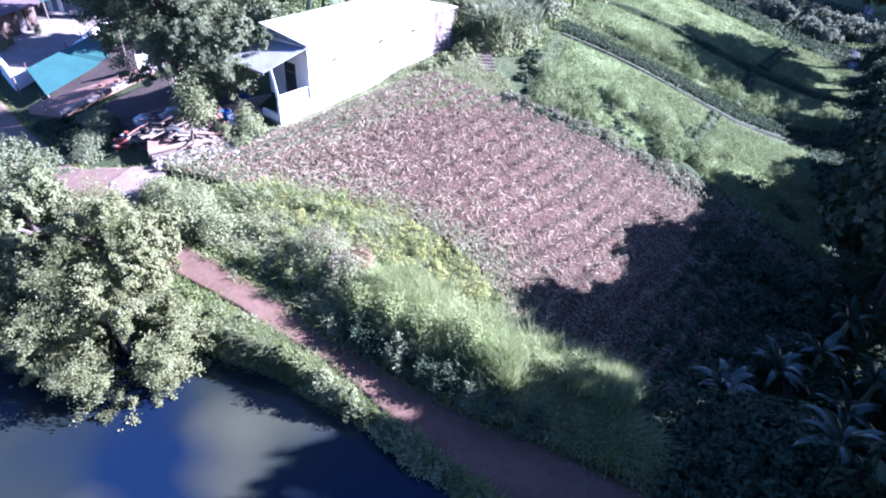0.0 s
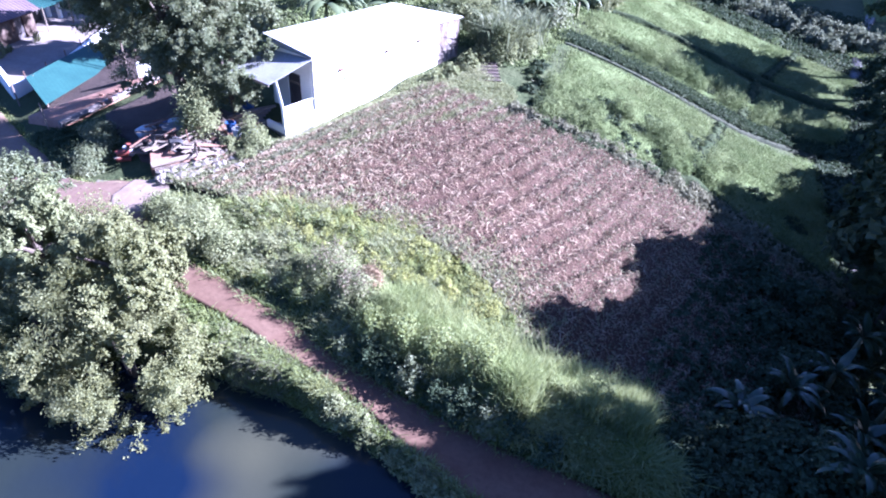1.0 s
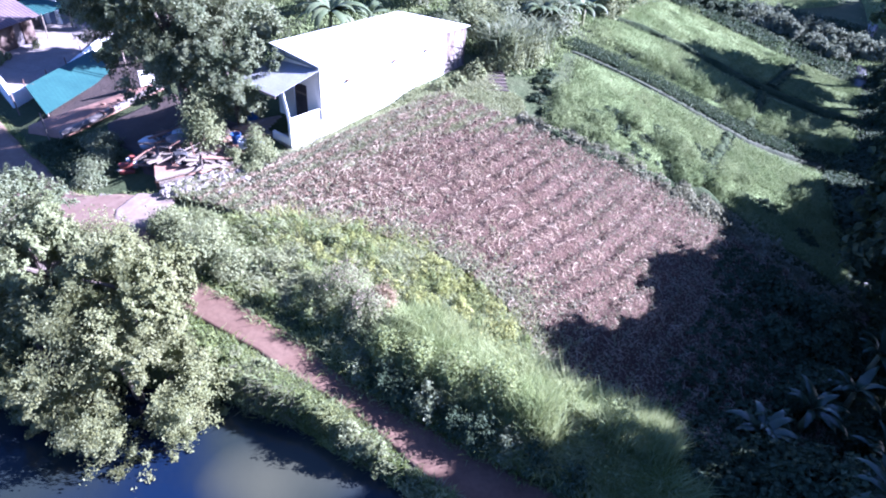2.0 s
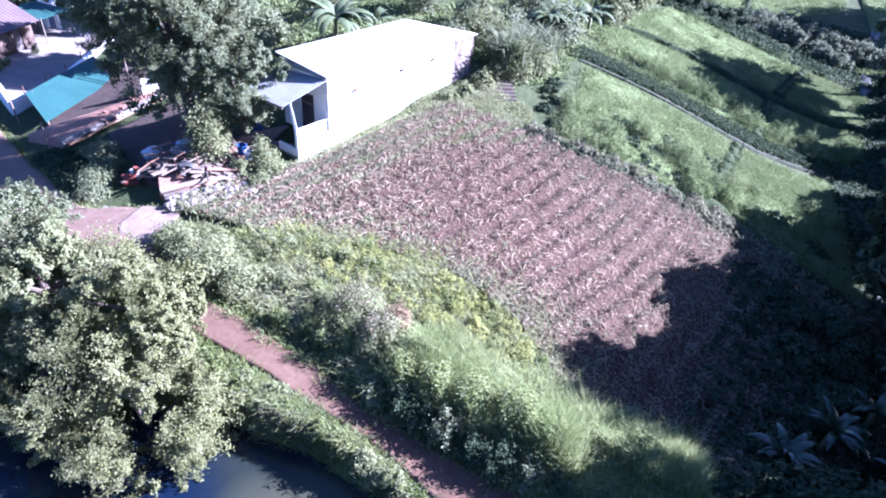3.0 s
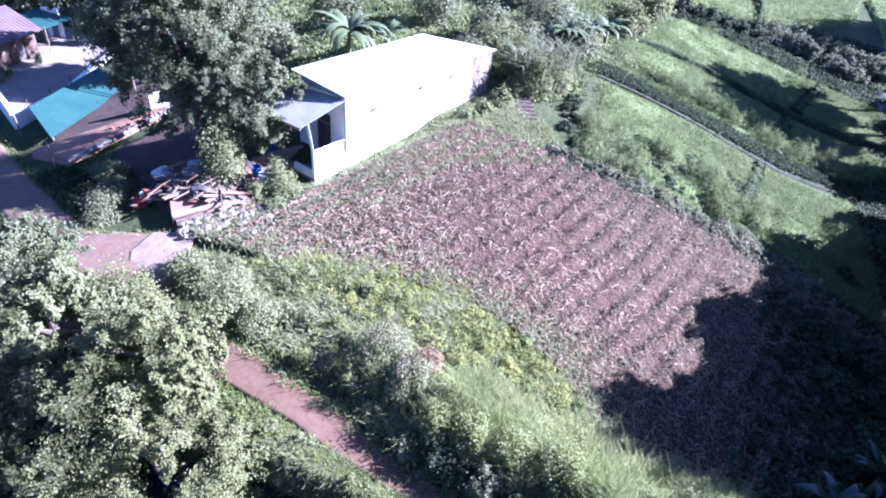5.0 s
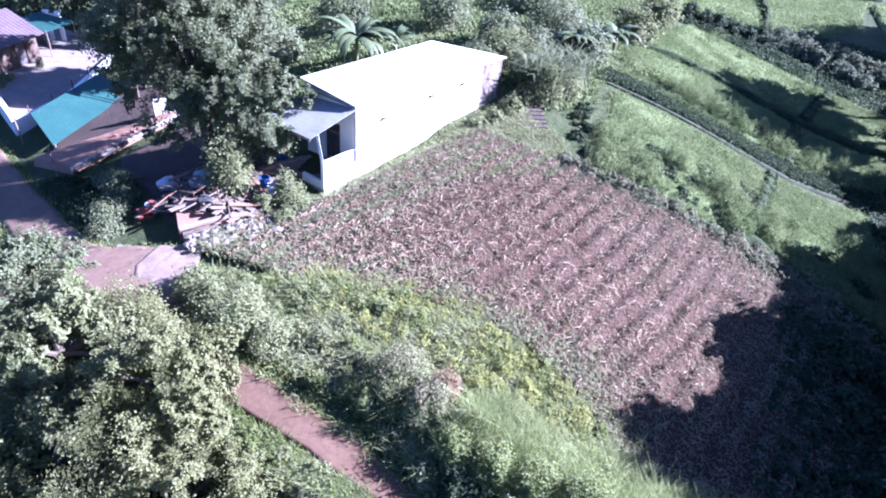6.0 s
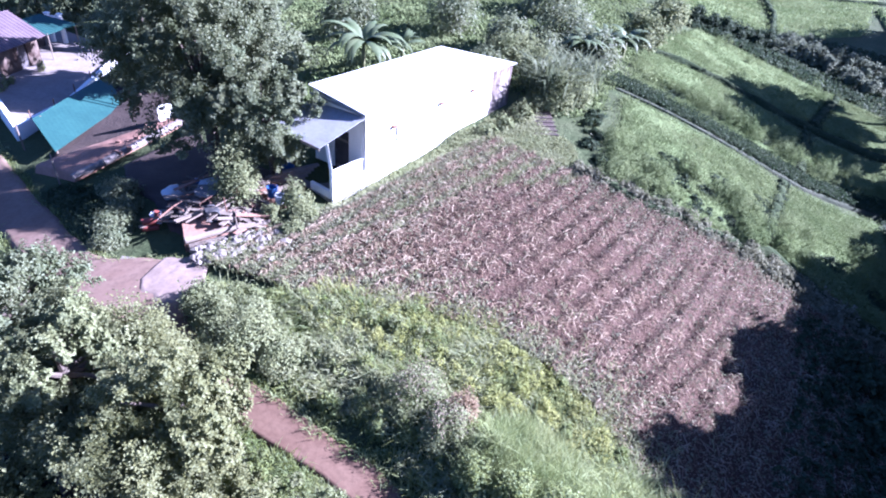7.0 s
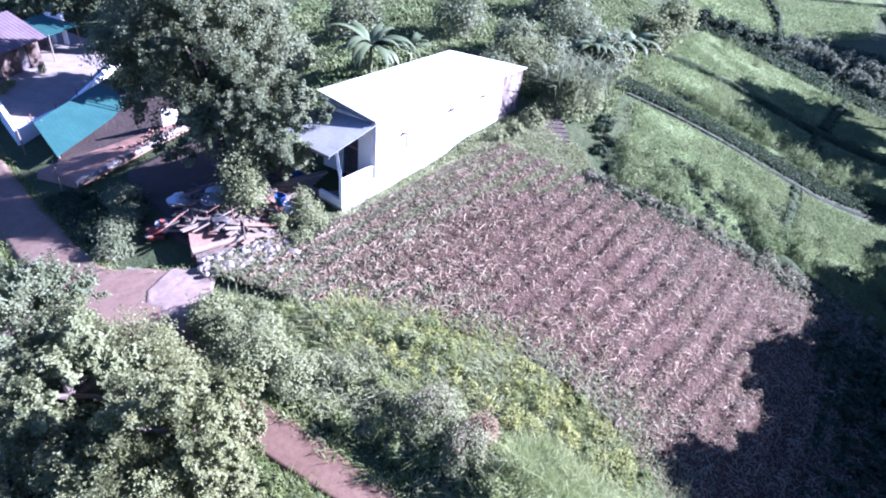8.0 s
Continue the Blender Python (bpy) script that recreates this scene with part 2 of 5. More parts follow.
def bumps(x, y, scale, amount, octaves=4):
    """Smooth noise over the plan, about -1 to 1 times amount; scale: features in a metre."""
    x, y = np.asarray(x, float), np.asarray(y, float)
    r, a, s = np.zeros(np.shape(x)), 0.62, scale * 0.45
    for n in range(octaves):
        u, v = x * s + 17.3 * n + 0.31 * y * s, y * s + 41.7 * n - 0.31 * x * s
        i, j = np.floor(u).astype(int), np.floor(v).astype(int)
        p, q = u - i, v - j
        p, q = p * p * (3 - 2 * p), q * q * (3 - 2 * q)
        i, j, i1, j1 = i % 256, j % 256, (i + 1) % 256, (j + 1) % 256
        r += a * ((TABLE[i, j] * (1 - p) + TABLE[i1, j] * p) * (1 - q) + (TABLE[i, j1] * (1 - p) + TABLE[i1, j1] * p) * q)
        a, s = a * 0.55, s * 2.1
    return amount * 1.3 * r


# ---- mesh helpers ----
def mesh_of(name, verts, faces, material, smooth=False):
    me = bpy.data.meshes.new(name)
    verts = np.asarray(verts, float)
    me.from_pydata(verts.tolist(), [], faces.tolist() if isinstance(faces, np.ndarray) else faces)
    for m in (material if isinstance(material, (list, tuple)) else [material]):
        me.materials.append(m)
    if smooth:
        me.polygons.foreach_set("use_smooth", [True] * len(me.polygons))
    me.update()
    return me


def solid(name, verts, faces, material, parent=None, smooth=False, label=""):
    ob = new(name, mesh_of(name, verts, faces, material, smooth))
    ob.parent = parent
    if label:
        ob["label"] = label
    return ob


def part(name, bm, material, parent=None, label="", smooth=False):
    me = bpy.data.meshes.new(name)
    bmesh.ops.recalc_face_normals(bm, faces=bm.faces[:])
    bm.to_mesh(me)
    bm.free()
    me.materials.append(material)
    if smooth:
        me.polygons.foreach_set("use_smooth", [True] * len(me.polygons))
    ob = new(name, me)
    ob.parent = parent
    if label:
        ob["label"] = label
    return ob


def thing(name, at, label, category, group="", turn=0.0):
    ob = new(name)
    ob.matrix_world = pose(*at, 0, 0, turn)
    return tagged(ob, label, category, group)


def box(lo, hi, bevel=0.01, bm=None):
    bm = bm or bmesh.new()
    made = bmesh.ops.create_cube(bm, size=1.0)["verts"]
    for v in made:
        v.co = Vector([lo[i] + (v.co[i] + 0.5) * (hi[i] - lo[i]) for i in range(3)])
    if bevel:
        edges = list({e for v in made for e in v.link_edges})
        bmesh.ops.bevel(bm, geom=edges, offset=bevel, segments=1, affect="EDGES")
    return bm


def rod(points, radii, sides=7, bm=None):
    """A tapered tube along points."""
    bm = bm or bmesh.new()
    rings = []
    pts = [Vector(p) for p in points]
    for i, p in enumerate(pts):
        d = (pts[min(i + 1, len(pts) - 1)] - pts[max(i - 1, 0)]).normalized()
        q = d.to_track_quat("Z", "Y")
        rings.append([bm.verts.new(p + q @ Vector((radii[i] * math.cos(2 * math.pi * k / sides), radii[i] * math.sin(2 * math.pi * k / sides), 0))) for k in range(sides)])
    for a, b in zip(rings[:-1], rings[1:]):
        for k in range(sides):
            bm.faces.new((a[k], a[(k + 1) % sides], b[(k + 1) % sides], b[k]))
    bm.faces.new(rings[0][::-1])
    bm.faces.new(rings[-1])
    return bm


def resample(pts, n):
    pts = np.array(pts, float)
    d = np.r_[0, np.cumsum(np.hypot(*np.diff(pts, axis=0).T))]
    t = np.linspace(0, d[-1], n)
    return np.stack([np.interp(t, d, pts[:, 0]), np.interp(t, d, pts[:, 1])], 1)


def between(a, b, n, m):
    """A grid of n x m plan points between two lines."""
    a, b = resample(a, n), resample(b, n)
    t = np.linspace(0, 1, m)[None, :, None]
    return a[:, None] * (1 - t) + b[:, None] * t


def sheet(name, a, b, n, m, material, lift=0.06, relief=None, label="", category="", kind="structure", skirt=0.35):
    g = between(a, b, n, m)
    x, y = g[..., 0], g[..., 1]
    edge = np.zeros((n, m))
    edge[0], edge[-1], edge[:, 0], edge[:, -1] = 1, 1, 1, 1
    z = land(x, y) + lift + (relief(x, y) if relief else 0) - skirt * edge
    v = np.stack([x, y, z], -1).reshape(-1, 3)
    i = np.arange(n * m).reshape(n, m)
    f = np.stack([i[:-1, :-1], i[1:, :-1], i[1:, 1:], i[:-1, 1:]], -1).reshape(-1, 4)
    ob = solid(name, v, f, material, None, True)
    return tagged(ob, label, category, kind=kind)


def ragged(line, amount, n=110):
    """A line with an uneven course."""
    p = resample(line, n)
    return np.stack([p[:, 0], p[:, 1] + bumps(p[:, 0] + p[:, 1], p[:, 1], 1.3, amount)], 1)


def scatter(a, b, count, keep=None):
    """Random plan points between two lines."""
    n = 60
    a, b = resample(a, n), resample(b, n)
    t, s = RNG.random(count) * (n - 1.001), RNG.random(count)
    i = t.astype(int)
    fr = (t - i)[:, None]
    p = (a[i] * (1 - fr) + a[i + 1] * fr) * (1 - s[:, None]) + (b[i] * (1 - fr) + b[i + 1] * fr) * s[:, None]
    if keep is not None:
        p = p[keep(p[:, 0], p[:, 1])]
    return p


def blades(xy, height, count, width, lean=0.5, spread=0.12, base=None):
    """Grass: count bent blades round each plan point. Returns vertices and triangles."""
    n = len(xy) * count
    root = np.repeat(xy, count, 0) + RNG.normal(0, spread, (n, 2))
    z0 = (land(root[:, 0], root[:, 1]) if base is None else base(root[:, 0], root[:, 1])) - 0.03
    hgt = np.repeat(height if isinstance(height, np.ndarray) else np.full(len(xy), height), count) * RNG.uniform(0.55, 1.15, n)
    az = RNG.uniform(0, 2 * np.pi, n)
    out = np.stack([np.cos(az), np.sin(az)], 1)
    side = np.stack([-np.sin(az), np.cos(az)], 1) * (width * RNG.uniform(0.7, 1.3, n))[:, None]
    bend = (RNG.uniform(0.15, 1.0, n) * lean * hgt)[:, None]
    mid, tip = root + out * bend * 0.35, root + out * bend * 1.2
    v = np.empty((n, 5, 3))
    v[:, 0, :2], v[:, 1, :2], v[:, 2, :2], v[:, 3, :2], v[:, 4, :2] = root - side * 0.6, root + side * 0.6, mid - side, mid + side, tip
    v[:, 0, 2] = v[:, 1, 2] = z0
    v[:, 2, 2] = v[:, 3, 2] = z0 + hgt * 0.6
    v[:, 4, 2] = z0 + hgt * (1.0 - 0.25 * lean)
    k = (np.arange(n) * 5)[:, None]
    f = np.concatenate([k + [0, 1, 3], k + [0, 3, 2], k + [2, 3, 4]], 0)
    return v.reshape(-1, 3), f


def leaves(centres, size, up=0.5, outward=None, aspect=0.45):
    """Folded leaves at the given places. Returns vertices and triangles."""
    n = len(centres)
    d = RNG.normal(0, 1, (n, 3))
    if outward is not None:
        d = 0.6 * d + 1.6 * outward
    d[:, 2] += up
    d /= np.linalg.norm(d, axis=1)[:, None]
    a = np.cross(d, RNG.normal(0, 1, (n, 3)))
    a /= np.linalg.norm(a, axis=1)[:, None]
    b = np.cross(d, a)
    s = (size * RNG.uniform(0.6, 1.3, n))[:, None]
    v = np.empty((n, 4, 3))
    v[:, 0], v[:, 2] = centres - a * s * 0.5, centres + a * s * 0.5 - d * s * 0.15
    v[:, 1], v[:, 3] = centres + b * s * aspect + d * s * 0.12, centres - b * s * aspect + d * s * 0.12
    k = (np.arange(n) * 4)[:, None]
    return v.reshape(-1, 3), np.concatenate([k + [0, 1, 2], k + [0, 2, 3]], 0)


def heaps(xy, radius, high, per, size):
    """Leafy heaps of weeds: domes of leaves with gaps, one round each plan point."""
    n = len(xy)
    r, h = radius * RNG.uniform(0.55, 1.3, n), high * RNG.uniform(0.5, 1.25, n)
    d = RNG.normal(0, 1, (n, per // 12, 1, 3)) + RNG.normal(0, 0.22, (n, per // 12, 12, 3))
    d[..., 2] = np.abs(d[..., 2])
    d /= np.linalg.norm(d, axis=3)[..., None]
    k = RNG.uniform(0.65, 1.12, (n, per // 12, 1)) * RNG.uniform(0.85, 1.08, (n, per // 12, 12))
    c = d * k[..., None]
    c[..., :2] = c[..., :2] * r[:, None, None, None] + xy[:, None, None]
    c[..., 2] = c[..., 2] * h[:, None, None] + land(xy[:, 0], xy[:, 1])[:, None, None] + 0.03
    return leaves(c.reshape(-1, 3), size, 0.5, d.reshape(-1, 3))


# ---- ground ----
def axis_steps(lo, hi, fine_lo, fine_hi, step):
    fine = np.arange(fine_lo, fine_hi, step)
    far = np.cumsum(step * 1.28 ** np.arange(1, 40))
    left, right = fine[0] - far[far < fine[0] - lo], fine[-1] + far[far < hi - fine[-1]]
    return np.r_[left[::-1], fine, right]


gx, gy = axis_steps(-900, 900, -32, 26, 0.4), axis_steps(-900, 1500, -4, 62, 0.4)
GX, GY = np.meshgrid(gx, gy, indexing="ij")
near = np.exp(-((GX + 3) / 60) ** 2 - ((GY - 30) / 70) ** 2)
GZ = land(GX, GY) + bumps(GX, GY, 1.1, 0.035) * near + bumps(GX, GY, 0.02, 1.2) * (1 - near)
idx = np.arange(GX.size).reshape(GX.shape)
tagged(solid("ground", np.stack([GX, GY, GZ], -1).reshape(-1, 3), np.stack([idx[:-1, :-1], idx[1:, :-1], idx[1:, 1:], idx[:-1, 1:]], -1).reshape(-1, 4), GROUND, None, True),
       "green and brown weedy earth of a farm knoll", "ground", kind="structure")

PATH_UP = [(-13.4, 18.6), (-12.3, 17.6), (-11.0, 16.8), (-9.88, 16.19), (-7.33, 15.02), (-5.46, 14.1), (-3.2, 13.2), (-1.0, 12.45), (0.7, 12.1), (2.4, 11.75), (8.0, 10.3)]
PATH_LO = [(-14.6, 18.0), (-13.2, 16.6), (-11.8, 15.7), (-10.28, 15.1), (-8.22, 14.36), (-6.05, 13.4), (-3.85, 12.5), (-1.95, 11.4), (-0.65, 10.7), (0.1, 10.25), (7.0, 7.9)]
sheet("dirt_path", ragged(PATH_LO, 0.14), ragged([(x, y + 0.2) for x, y in PATH_UP], 0.16), 120, 14, PATH_DIRT, 0.07, lambda x, y: bumps(x, y, 2.2, 0.012), "bare reddish dirt footpath along the pond bank", "path")
ROAD_R = [(-44, 38), (-30, 29.6), (-24.7, 25.7), (-21.9, 23.7), (-19.2, 21.7), (-17.7, 20.7), (-16.3, 20.75), (-14.6, 20.75), (-13.2, 19.7), (-12.7, 18.5)]
ROAD_L = [(-46, 35.5), (-31, 27.4), (-25.6, 23.6), (-22.8, 22.0), (-20.3, 20.2), (-18.4, 19.0), (-17.0, 18.2), (-15.4, 17.6), (-14.4, 17.4)]
sheet("dirt_road", ragged(ROAD_L, 0.25), ragged(ROAD_R, 0.25), 110, 14, ROAD_DIRT, 0.09, lambda x, y: bumps(x, y, 1.6, 0.015), "pale compacted dirt road to the farmyard", "road")

# the harvested field, with its furrows
ROW = np.array([0.49, 0.872])
FIELD_S = [(-14.2, 21.0), (-10.5, 20.1), (-7.0, 20.4), (-3.6, 19.9), (-1.6, 18.6), (-0.4, 16.9), (1.5, 15.7), (4.3, 15.0), (9.0, 14.0)]
FIELD_N = [(-13.6, 22.2), (-11.2, 24.8), (-9.6, 27.3), (-6.2, 32.2), (-2.5, 31.0), (0.8, 30.8), (4.8, 29.9), (8.8, 28.6), (13.4, 26.6)]


def furrows(x, y):
    across = x * ROW[1] - y * ROW[0]
    return 0.085 * np.sin(2 * np.pi * across / 0.8 + bumps(x, y, 0.8, 1.3)) * (0.7 + 0.3 * np.sin(0.5 * x + 0.3 * y)) + bumps(x, y, 3.2, 0.03)


sheet("field", FIELD_S, FIELD_N, 230, 170, SOIL, 0.13, furrows, "harvested field of purplish brown soil in furrows", "field")

shore = resample(SHORE, 90)
back = resample([(-60, 22), (-60, -40), (4, -40)], 90)
pg = between(np.stack([shore[:, 0], shore[:, 1] + 0.3], 1), back, 90, 12)
pi = np.arange(90 * 12).reshape(90, 12)
tagged(solid("pond", np.concatenate([pg, np.full((90, 12, 1), WATER_Z)], -1).reshape(-1, 3), np.stack([pi[:-1, :-1], pi[:-1, 1:], pi[1:, 1:], pi[1:, :-1]], -1).reshape(-1, 4), WATER),
       "still dark blue pond with cloudy patches", "pond", kind="structure")

# paddies
PADDY_PLAN = [
    ([(-0.6, 31.2), (1.2, 30.7), (4.8, 30.6), (6.6, 31.9)], [(0.5, 41.0), (3.9, 40.2), (7.4, 39.3), (9.3, 38.7)]),
    ([(7.3, 31.4), (9.4, 30.0), (12.1, 29.2), (13.9, 28.0)], [(10.0, 38.6), (11.2, 38.4), (13.6, 38.8), (15.6, 39.4)]),
    ([(1.0, 43.4), (4.4, 42.2), (7.9, 41.3), (11.0, 41.2)], [(2.2, 50.6), (5.5, 50.0), (9.8, 49.2), (13.2, 47.8)]),
    ([(11.8, 41.0), (14.0, 41.0), (17.6, 41.9)], [(14.3, 47.6), (17.4, 47.4), (20.6, 47.6)]),
    ([(2.8, 52.0), (6.5, 51.6), (10.5, 51.0), (14.6, 50.6)], [(7.8, 61.5), (11.5, 61.0), (15.0, 60.0), (18.6, 57.6)]),
    ([(15.4, 50.2), (18.0, 49.4), (21.0, 49.0)], [(19.2, 57.0), (21.2, 55.8), (23.0, 54.4)]),
    ([(7.6, 65.0), (12.0, 68.0), (16.5, 71.0)], [(8.0, 90.0), (14.0, 92.0), (20.0, 92.0)]),
    ([(17.5, 71.5), (22.0, 74.0), (28.0, 78.0)], [(22.0, 92.0), (28.0, 94.0), (36.0, 96.0)]),
    ([(6.0, 93.0), (16.0, 95.0), (38.0, 99.0)], [(4.0, 130.0), (18.0, 132.0), (48.0, 136.0)]),
    ([(24.0, 60.0), (27.0, 63.0), (31.0, 69.0)], [(31.0, 58.0), (36.0, 62.0), (42.0, 70.0)]),
    ([(29.0, 71.0), (36.0, 72.5), (46.0, 76.0)], [(36.0, 95.0), (44.0, 96.0), (56.0, 98.0)]),
]
for a, b in PADDY_PLAN:
    sheet("paddy", a, b, 70, 50, PADDY, 0.10, lambda x, y: bumps(x, y, 1.4, 0.04), "green rice paddy inside earth bunds", "paddy")


def bund(name, line, width, high, label):
    pts = resample(line, 60)
    d = np.gradient(pts, axis=0)
    d /= np.linalg.norm(d, axis=1)[:, None]
    nrm = np.stack([-d[:, 1], d[:, 0]], 1)
    rows = []
    for off, up in ((-1.0, -0.2), (-0.55, 0.85), (0.0, 1.0), (0.55, 0.85), (1.0, -0.2)):
        p = pts + nrm * (off * width * 0.5 * (1 + 0.25 * np.sin(np.arange(60) * 0.9 + off))[:, None])
        rows.append(np.c_[p, land(p[:, 0], p[:, 1]) + up * high * (1 + 0.2 * np.sin(np.arange(60) * 0.7))])
    v = np.stack(rows, 1).reshape(-1, 3)
    i = np.arange(300).reshape(60, 5)
    f = np.stack([i[:-1, :-1], i[1:, :-1], i[1:, 1:], i[:-1, 1:]], -1).reshape(-1, 4)
    return tagged(solid(name, v, f, WEED_DARK, None, True), label, "earth bund", "paddy bunds", "structure")


BUNDS = [[(6.9, 31.9), (8.2, 35.0), (9.7, 38.9)], [(1.4, 50.9), (6, 51.0), (10.2, 50.3), (14.8, 49.4), (21.0, 48.3)], [(11.4, 41.4), (12.6, 44.5), (13.8, 48.2)],
         [(15.0, 50.3), (17.0, 54.0), (18.9, 57.3)], [(-0.9, 30.9), (0.9, 30.3), (4.8, 30.2), (7.0, 30.9), (9.3, 29.5), (12.1, 28.7), (14.2, 27.4)],
         [(16.8, 70.5), (19.5, 80.0), (21.0, 92.0)], [(6, 92), (18, 93.5), (38, 97.5)], [(7.5, 63.6), (12, 64.5), (15.5, 65.8)]]
for line in BUNDS:
    bund("bund", line, 0.7, 0.28, "grassy earth bund between rice paddies")
sheet("field_track", [(-0.4, 41.7), (3.9, 40.7), (7.4, 39.8), (10.9, 39.2), (16.2, 40.1)], [(-0.1, 42.1), (4.2, 41.1), (7.7, 40.4), (11.1, 39.8), (16.4, 40.7)], 70, 6, TRACK, 0.06, None, "narrow grey field track beside a ditch", "track")


# Near-black mud colour carries the deep shade along this ditch.
STREAM = [(13.2, 25.5), (14.7, 29.4), (16.2, 33.3), (18.0, 38.6), (20.0, 44.6), (22.2, 52.0), (24.2, 59.0), (27.5, 68.0), (34.0, 80.0)]
sheet("stream_bed", ragged([(x - 0.5, y) for x, y in STREAM], 0.5), ragged([(x + 0.75, y) for x, y in STREAM], 0.5), 110, 6, MUD_SHADED, 0.09, lambda x, y: bumps(x, y, 1.2, 0.05), "muddy stream bed below the paddies, coloured dark for its shade", "stream bed")


# ---- plants: builders ----
def tree(name, at, high, radius, leaf, lobes, per, size, label, lift=0.45, squash=0.85, trunk=0.16, category="tree", droop=0.0, group="", spread=0.36, aspect=0.36):
    """A trunk, limbs to some of the lobes, and a crown of lobes, each made of sprays of leaves with gaps between them."""
    own_rng = np.random.default_rng(int(abs(at[0]) * 1000 + abs(at[1]) * 77))
    z = float(land(*at))
    t = thing(name, (at[0], at[1], z), label, category, group)
    top = high - radius * squash
    bend = own_rng.normal(0, 0.25, 2)
    heart = np.array([bend[0], bend[1], top])
    part("trunk", rod([(0, 0, -0.25), (bend[0] * 0.4, bend[1] * 0.4, top * 0.45), (bend[0], bend[1], top)], [trunk * 1.25, trunk, trunk * 0.7], 9), BARK, t, smooth=True)
    k = np.arange(lobes) + 0.5
    ph, th = np.arccos(1 - 1.72 * k / lobes), np.pi * (1 + 5**0.5) * k + own_rng.normal(0, 0.35, lobes)
    d = np.stack([np.cos(th) * np.sin(ph), np.sin(th) * np.sin(ph), np.cos(ph)], 1) + own_rng.normal(0, 0.13, (lobes, 3))
    c = d * (radius * own_rng.uniform(0.5, 0.86, lobes))[:, None]
    c[:, 2] *= squash
    c[:, 2] -= droop * np.hypot(c[:, 0], c[:, 1]) / radius
    c += heart
    c[:, 2] = np.maximum(c[:, 2], lift + own_rng.uniform(0, 0.5, lobes))
    for n in range(min(9, lobes)):
        e = Vector(c[(n * 5) % lobes])
        s = Vector((bend[0] * 0.8, bend[1] * 0.8, top * 0.7))
        part("limb", rod([s, s.lerp(e, 0.5) + Vector((0, 0, 0.15)), e], [trunk * 0.5, trunk * 0.32, trunk * 0.12], 6), BARK, t)
    lr = radius * spread * own_rng.uniform(0.7, 1.25, lobes)
    sprays = 15
    q = own_rng.normal(0, 1, (lobes, sprays, 3)) + 0.6 * (d / np.linalg.norm(d, axis=1)[:, None])[:, None]
    q /= np.linalg.norm(q, axis=2)[:, :, None]
    sc = c[:, None] + q * lr[:, None, None] * own_rng.uniform(0.35, 0.85, (lobes, sprays, 1)) * (1, 1, 0.85)
    own = q + 0.5 * (sc - heart) / radius + own_rng.normal(0, 0.35, q.shape) + (0, 0, 0.25)
    own /= np.linalg.norm(own, axis=2)[:, :, None] + 1e-6
    along = own_rng.uniform(-0.2, 1.0, (lobes, sprays, per, 1))
    sr = (0.62 * lr * own_rng.uniform(0.7, 1.2, lobes))[:, None, None, None]
    p = sc[:, :, None] + own[:, :, None] * along * sr + own_rng.normal(0, 0.2, (lobes, sprays, per, 3)) * sr * (1.2 - 0.75 * along)
    p = p.reshape(-1, 3)
    out = np.repeat(0.6 * q.reshape(-1, 3) + 0.6 * own.reshape(-1, 3), per, 0)
    p[:, 2] = np.maximum(p[:, 2], lift - 0.3)
    v, f = leaves(p, size, 0.7, out, aspect)
    solid("crown", v, f, leaf, t)
    return t


def shrub(name, at, high, radius, leaf, count, size, label, flowers=0, category="bush", group=""):
    z = float(land(*at))
    t = thing(name, (at[0], at[1], z), label, category, group)
    bm = bmesh.new()
    for n in range(6):
        a = n * 1.05 + RNG.random()
        e = (radius * 0.6 * math.cos(a), radius * 0.6 * math.sin(a), high * 0.75)
        rod([(0.05 * math.cos(a), 0.05 * math.sin(a), -0.1), (e[0] * 0.5, e[1] * 0.5, e[2] * 0.6), e], [0.03, 0.02, 0.008], 5, bm)
    part("stem", bm, STEM, t)
    k = max(8, count // 45)
    d = RNG.normal(0, 1, (k, 3))
    d[:, 2] = np.abs(d[:, 2])
    d /= np.linalg.norm(d, axis=1)[:, None]
    c = d * (RNG.uniform(0.4, 0.95, k) ** 0.6)[:, None] * (radius, radius, high * 0.85) + (0, 0, 0.12 * high)
    p = (c[:, None] + RNG.normal(0, 0.13, (k, count // k, 3)) * (radius, radius, high)).reshape(-1, 3)
    p[:, 2] = np.maximum(p[:, 2], 0.03)
    v, f = leaves(p, size, 0.7, p / (np.linalg.norm(p, axis=1)[:, None] + 1e-6))
    solid("foliage", v, f, leaf, t)
    if flowers:
        top = p[np.argsort(-p[:, 2] - RNG.random(len(p)) * high * 0.5)[:flowers]] + (0, 0, 0.05)
        solid("blossom", *leaves(top, 0.04, 1.0, None, 0.5), FLOWER, t, label="small white flowers")["kind"] = "stuff"
    return t


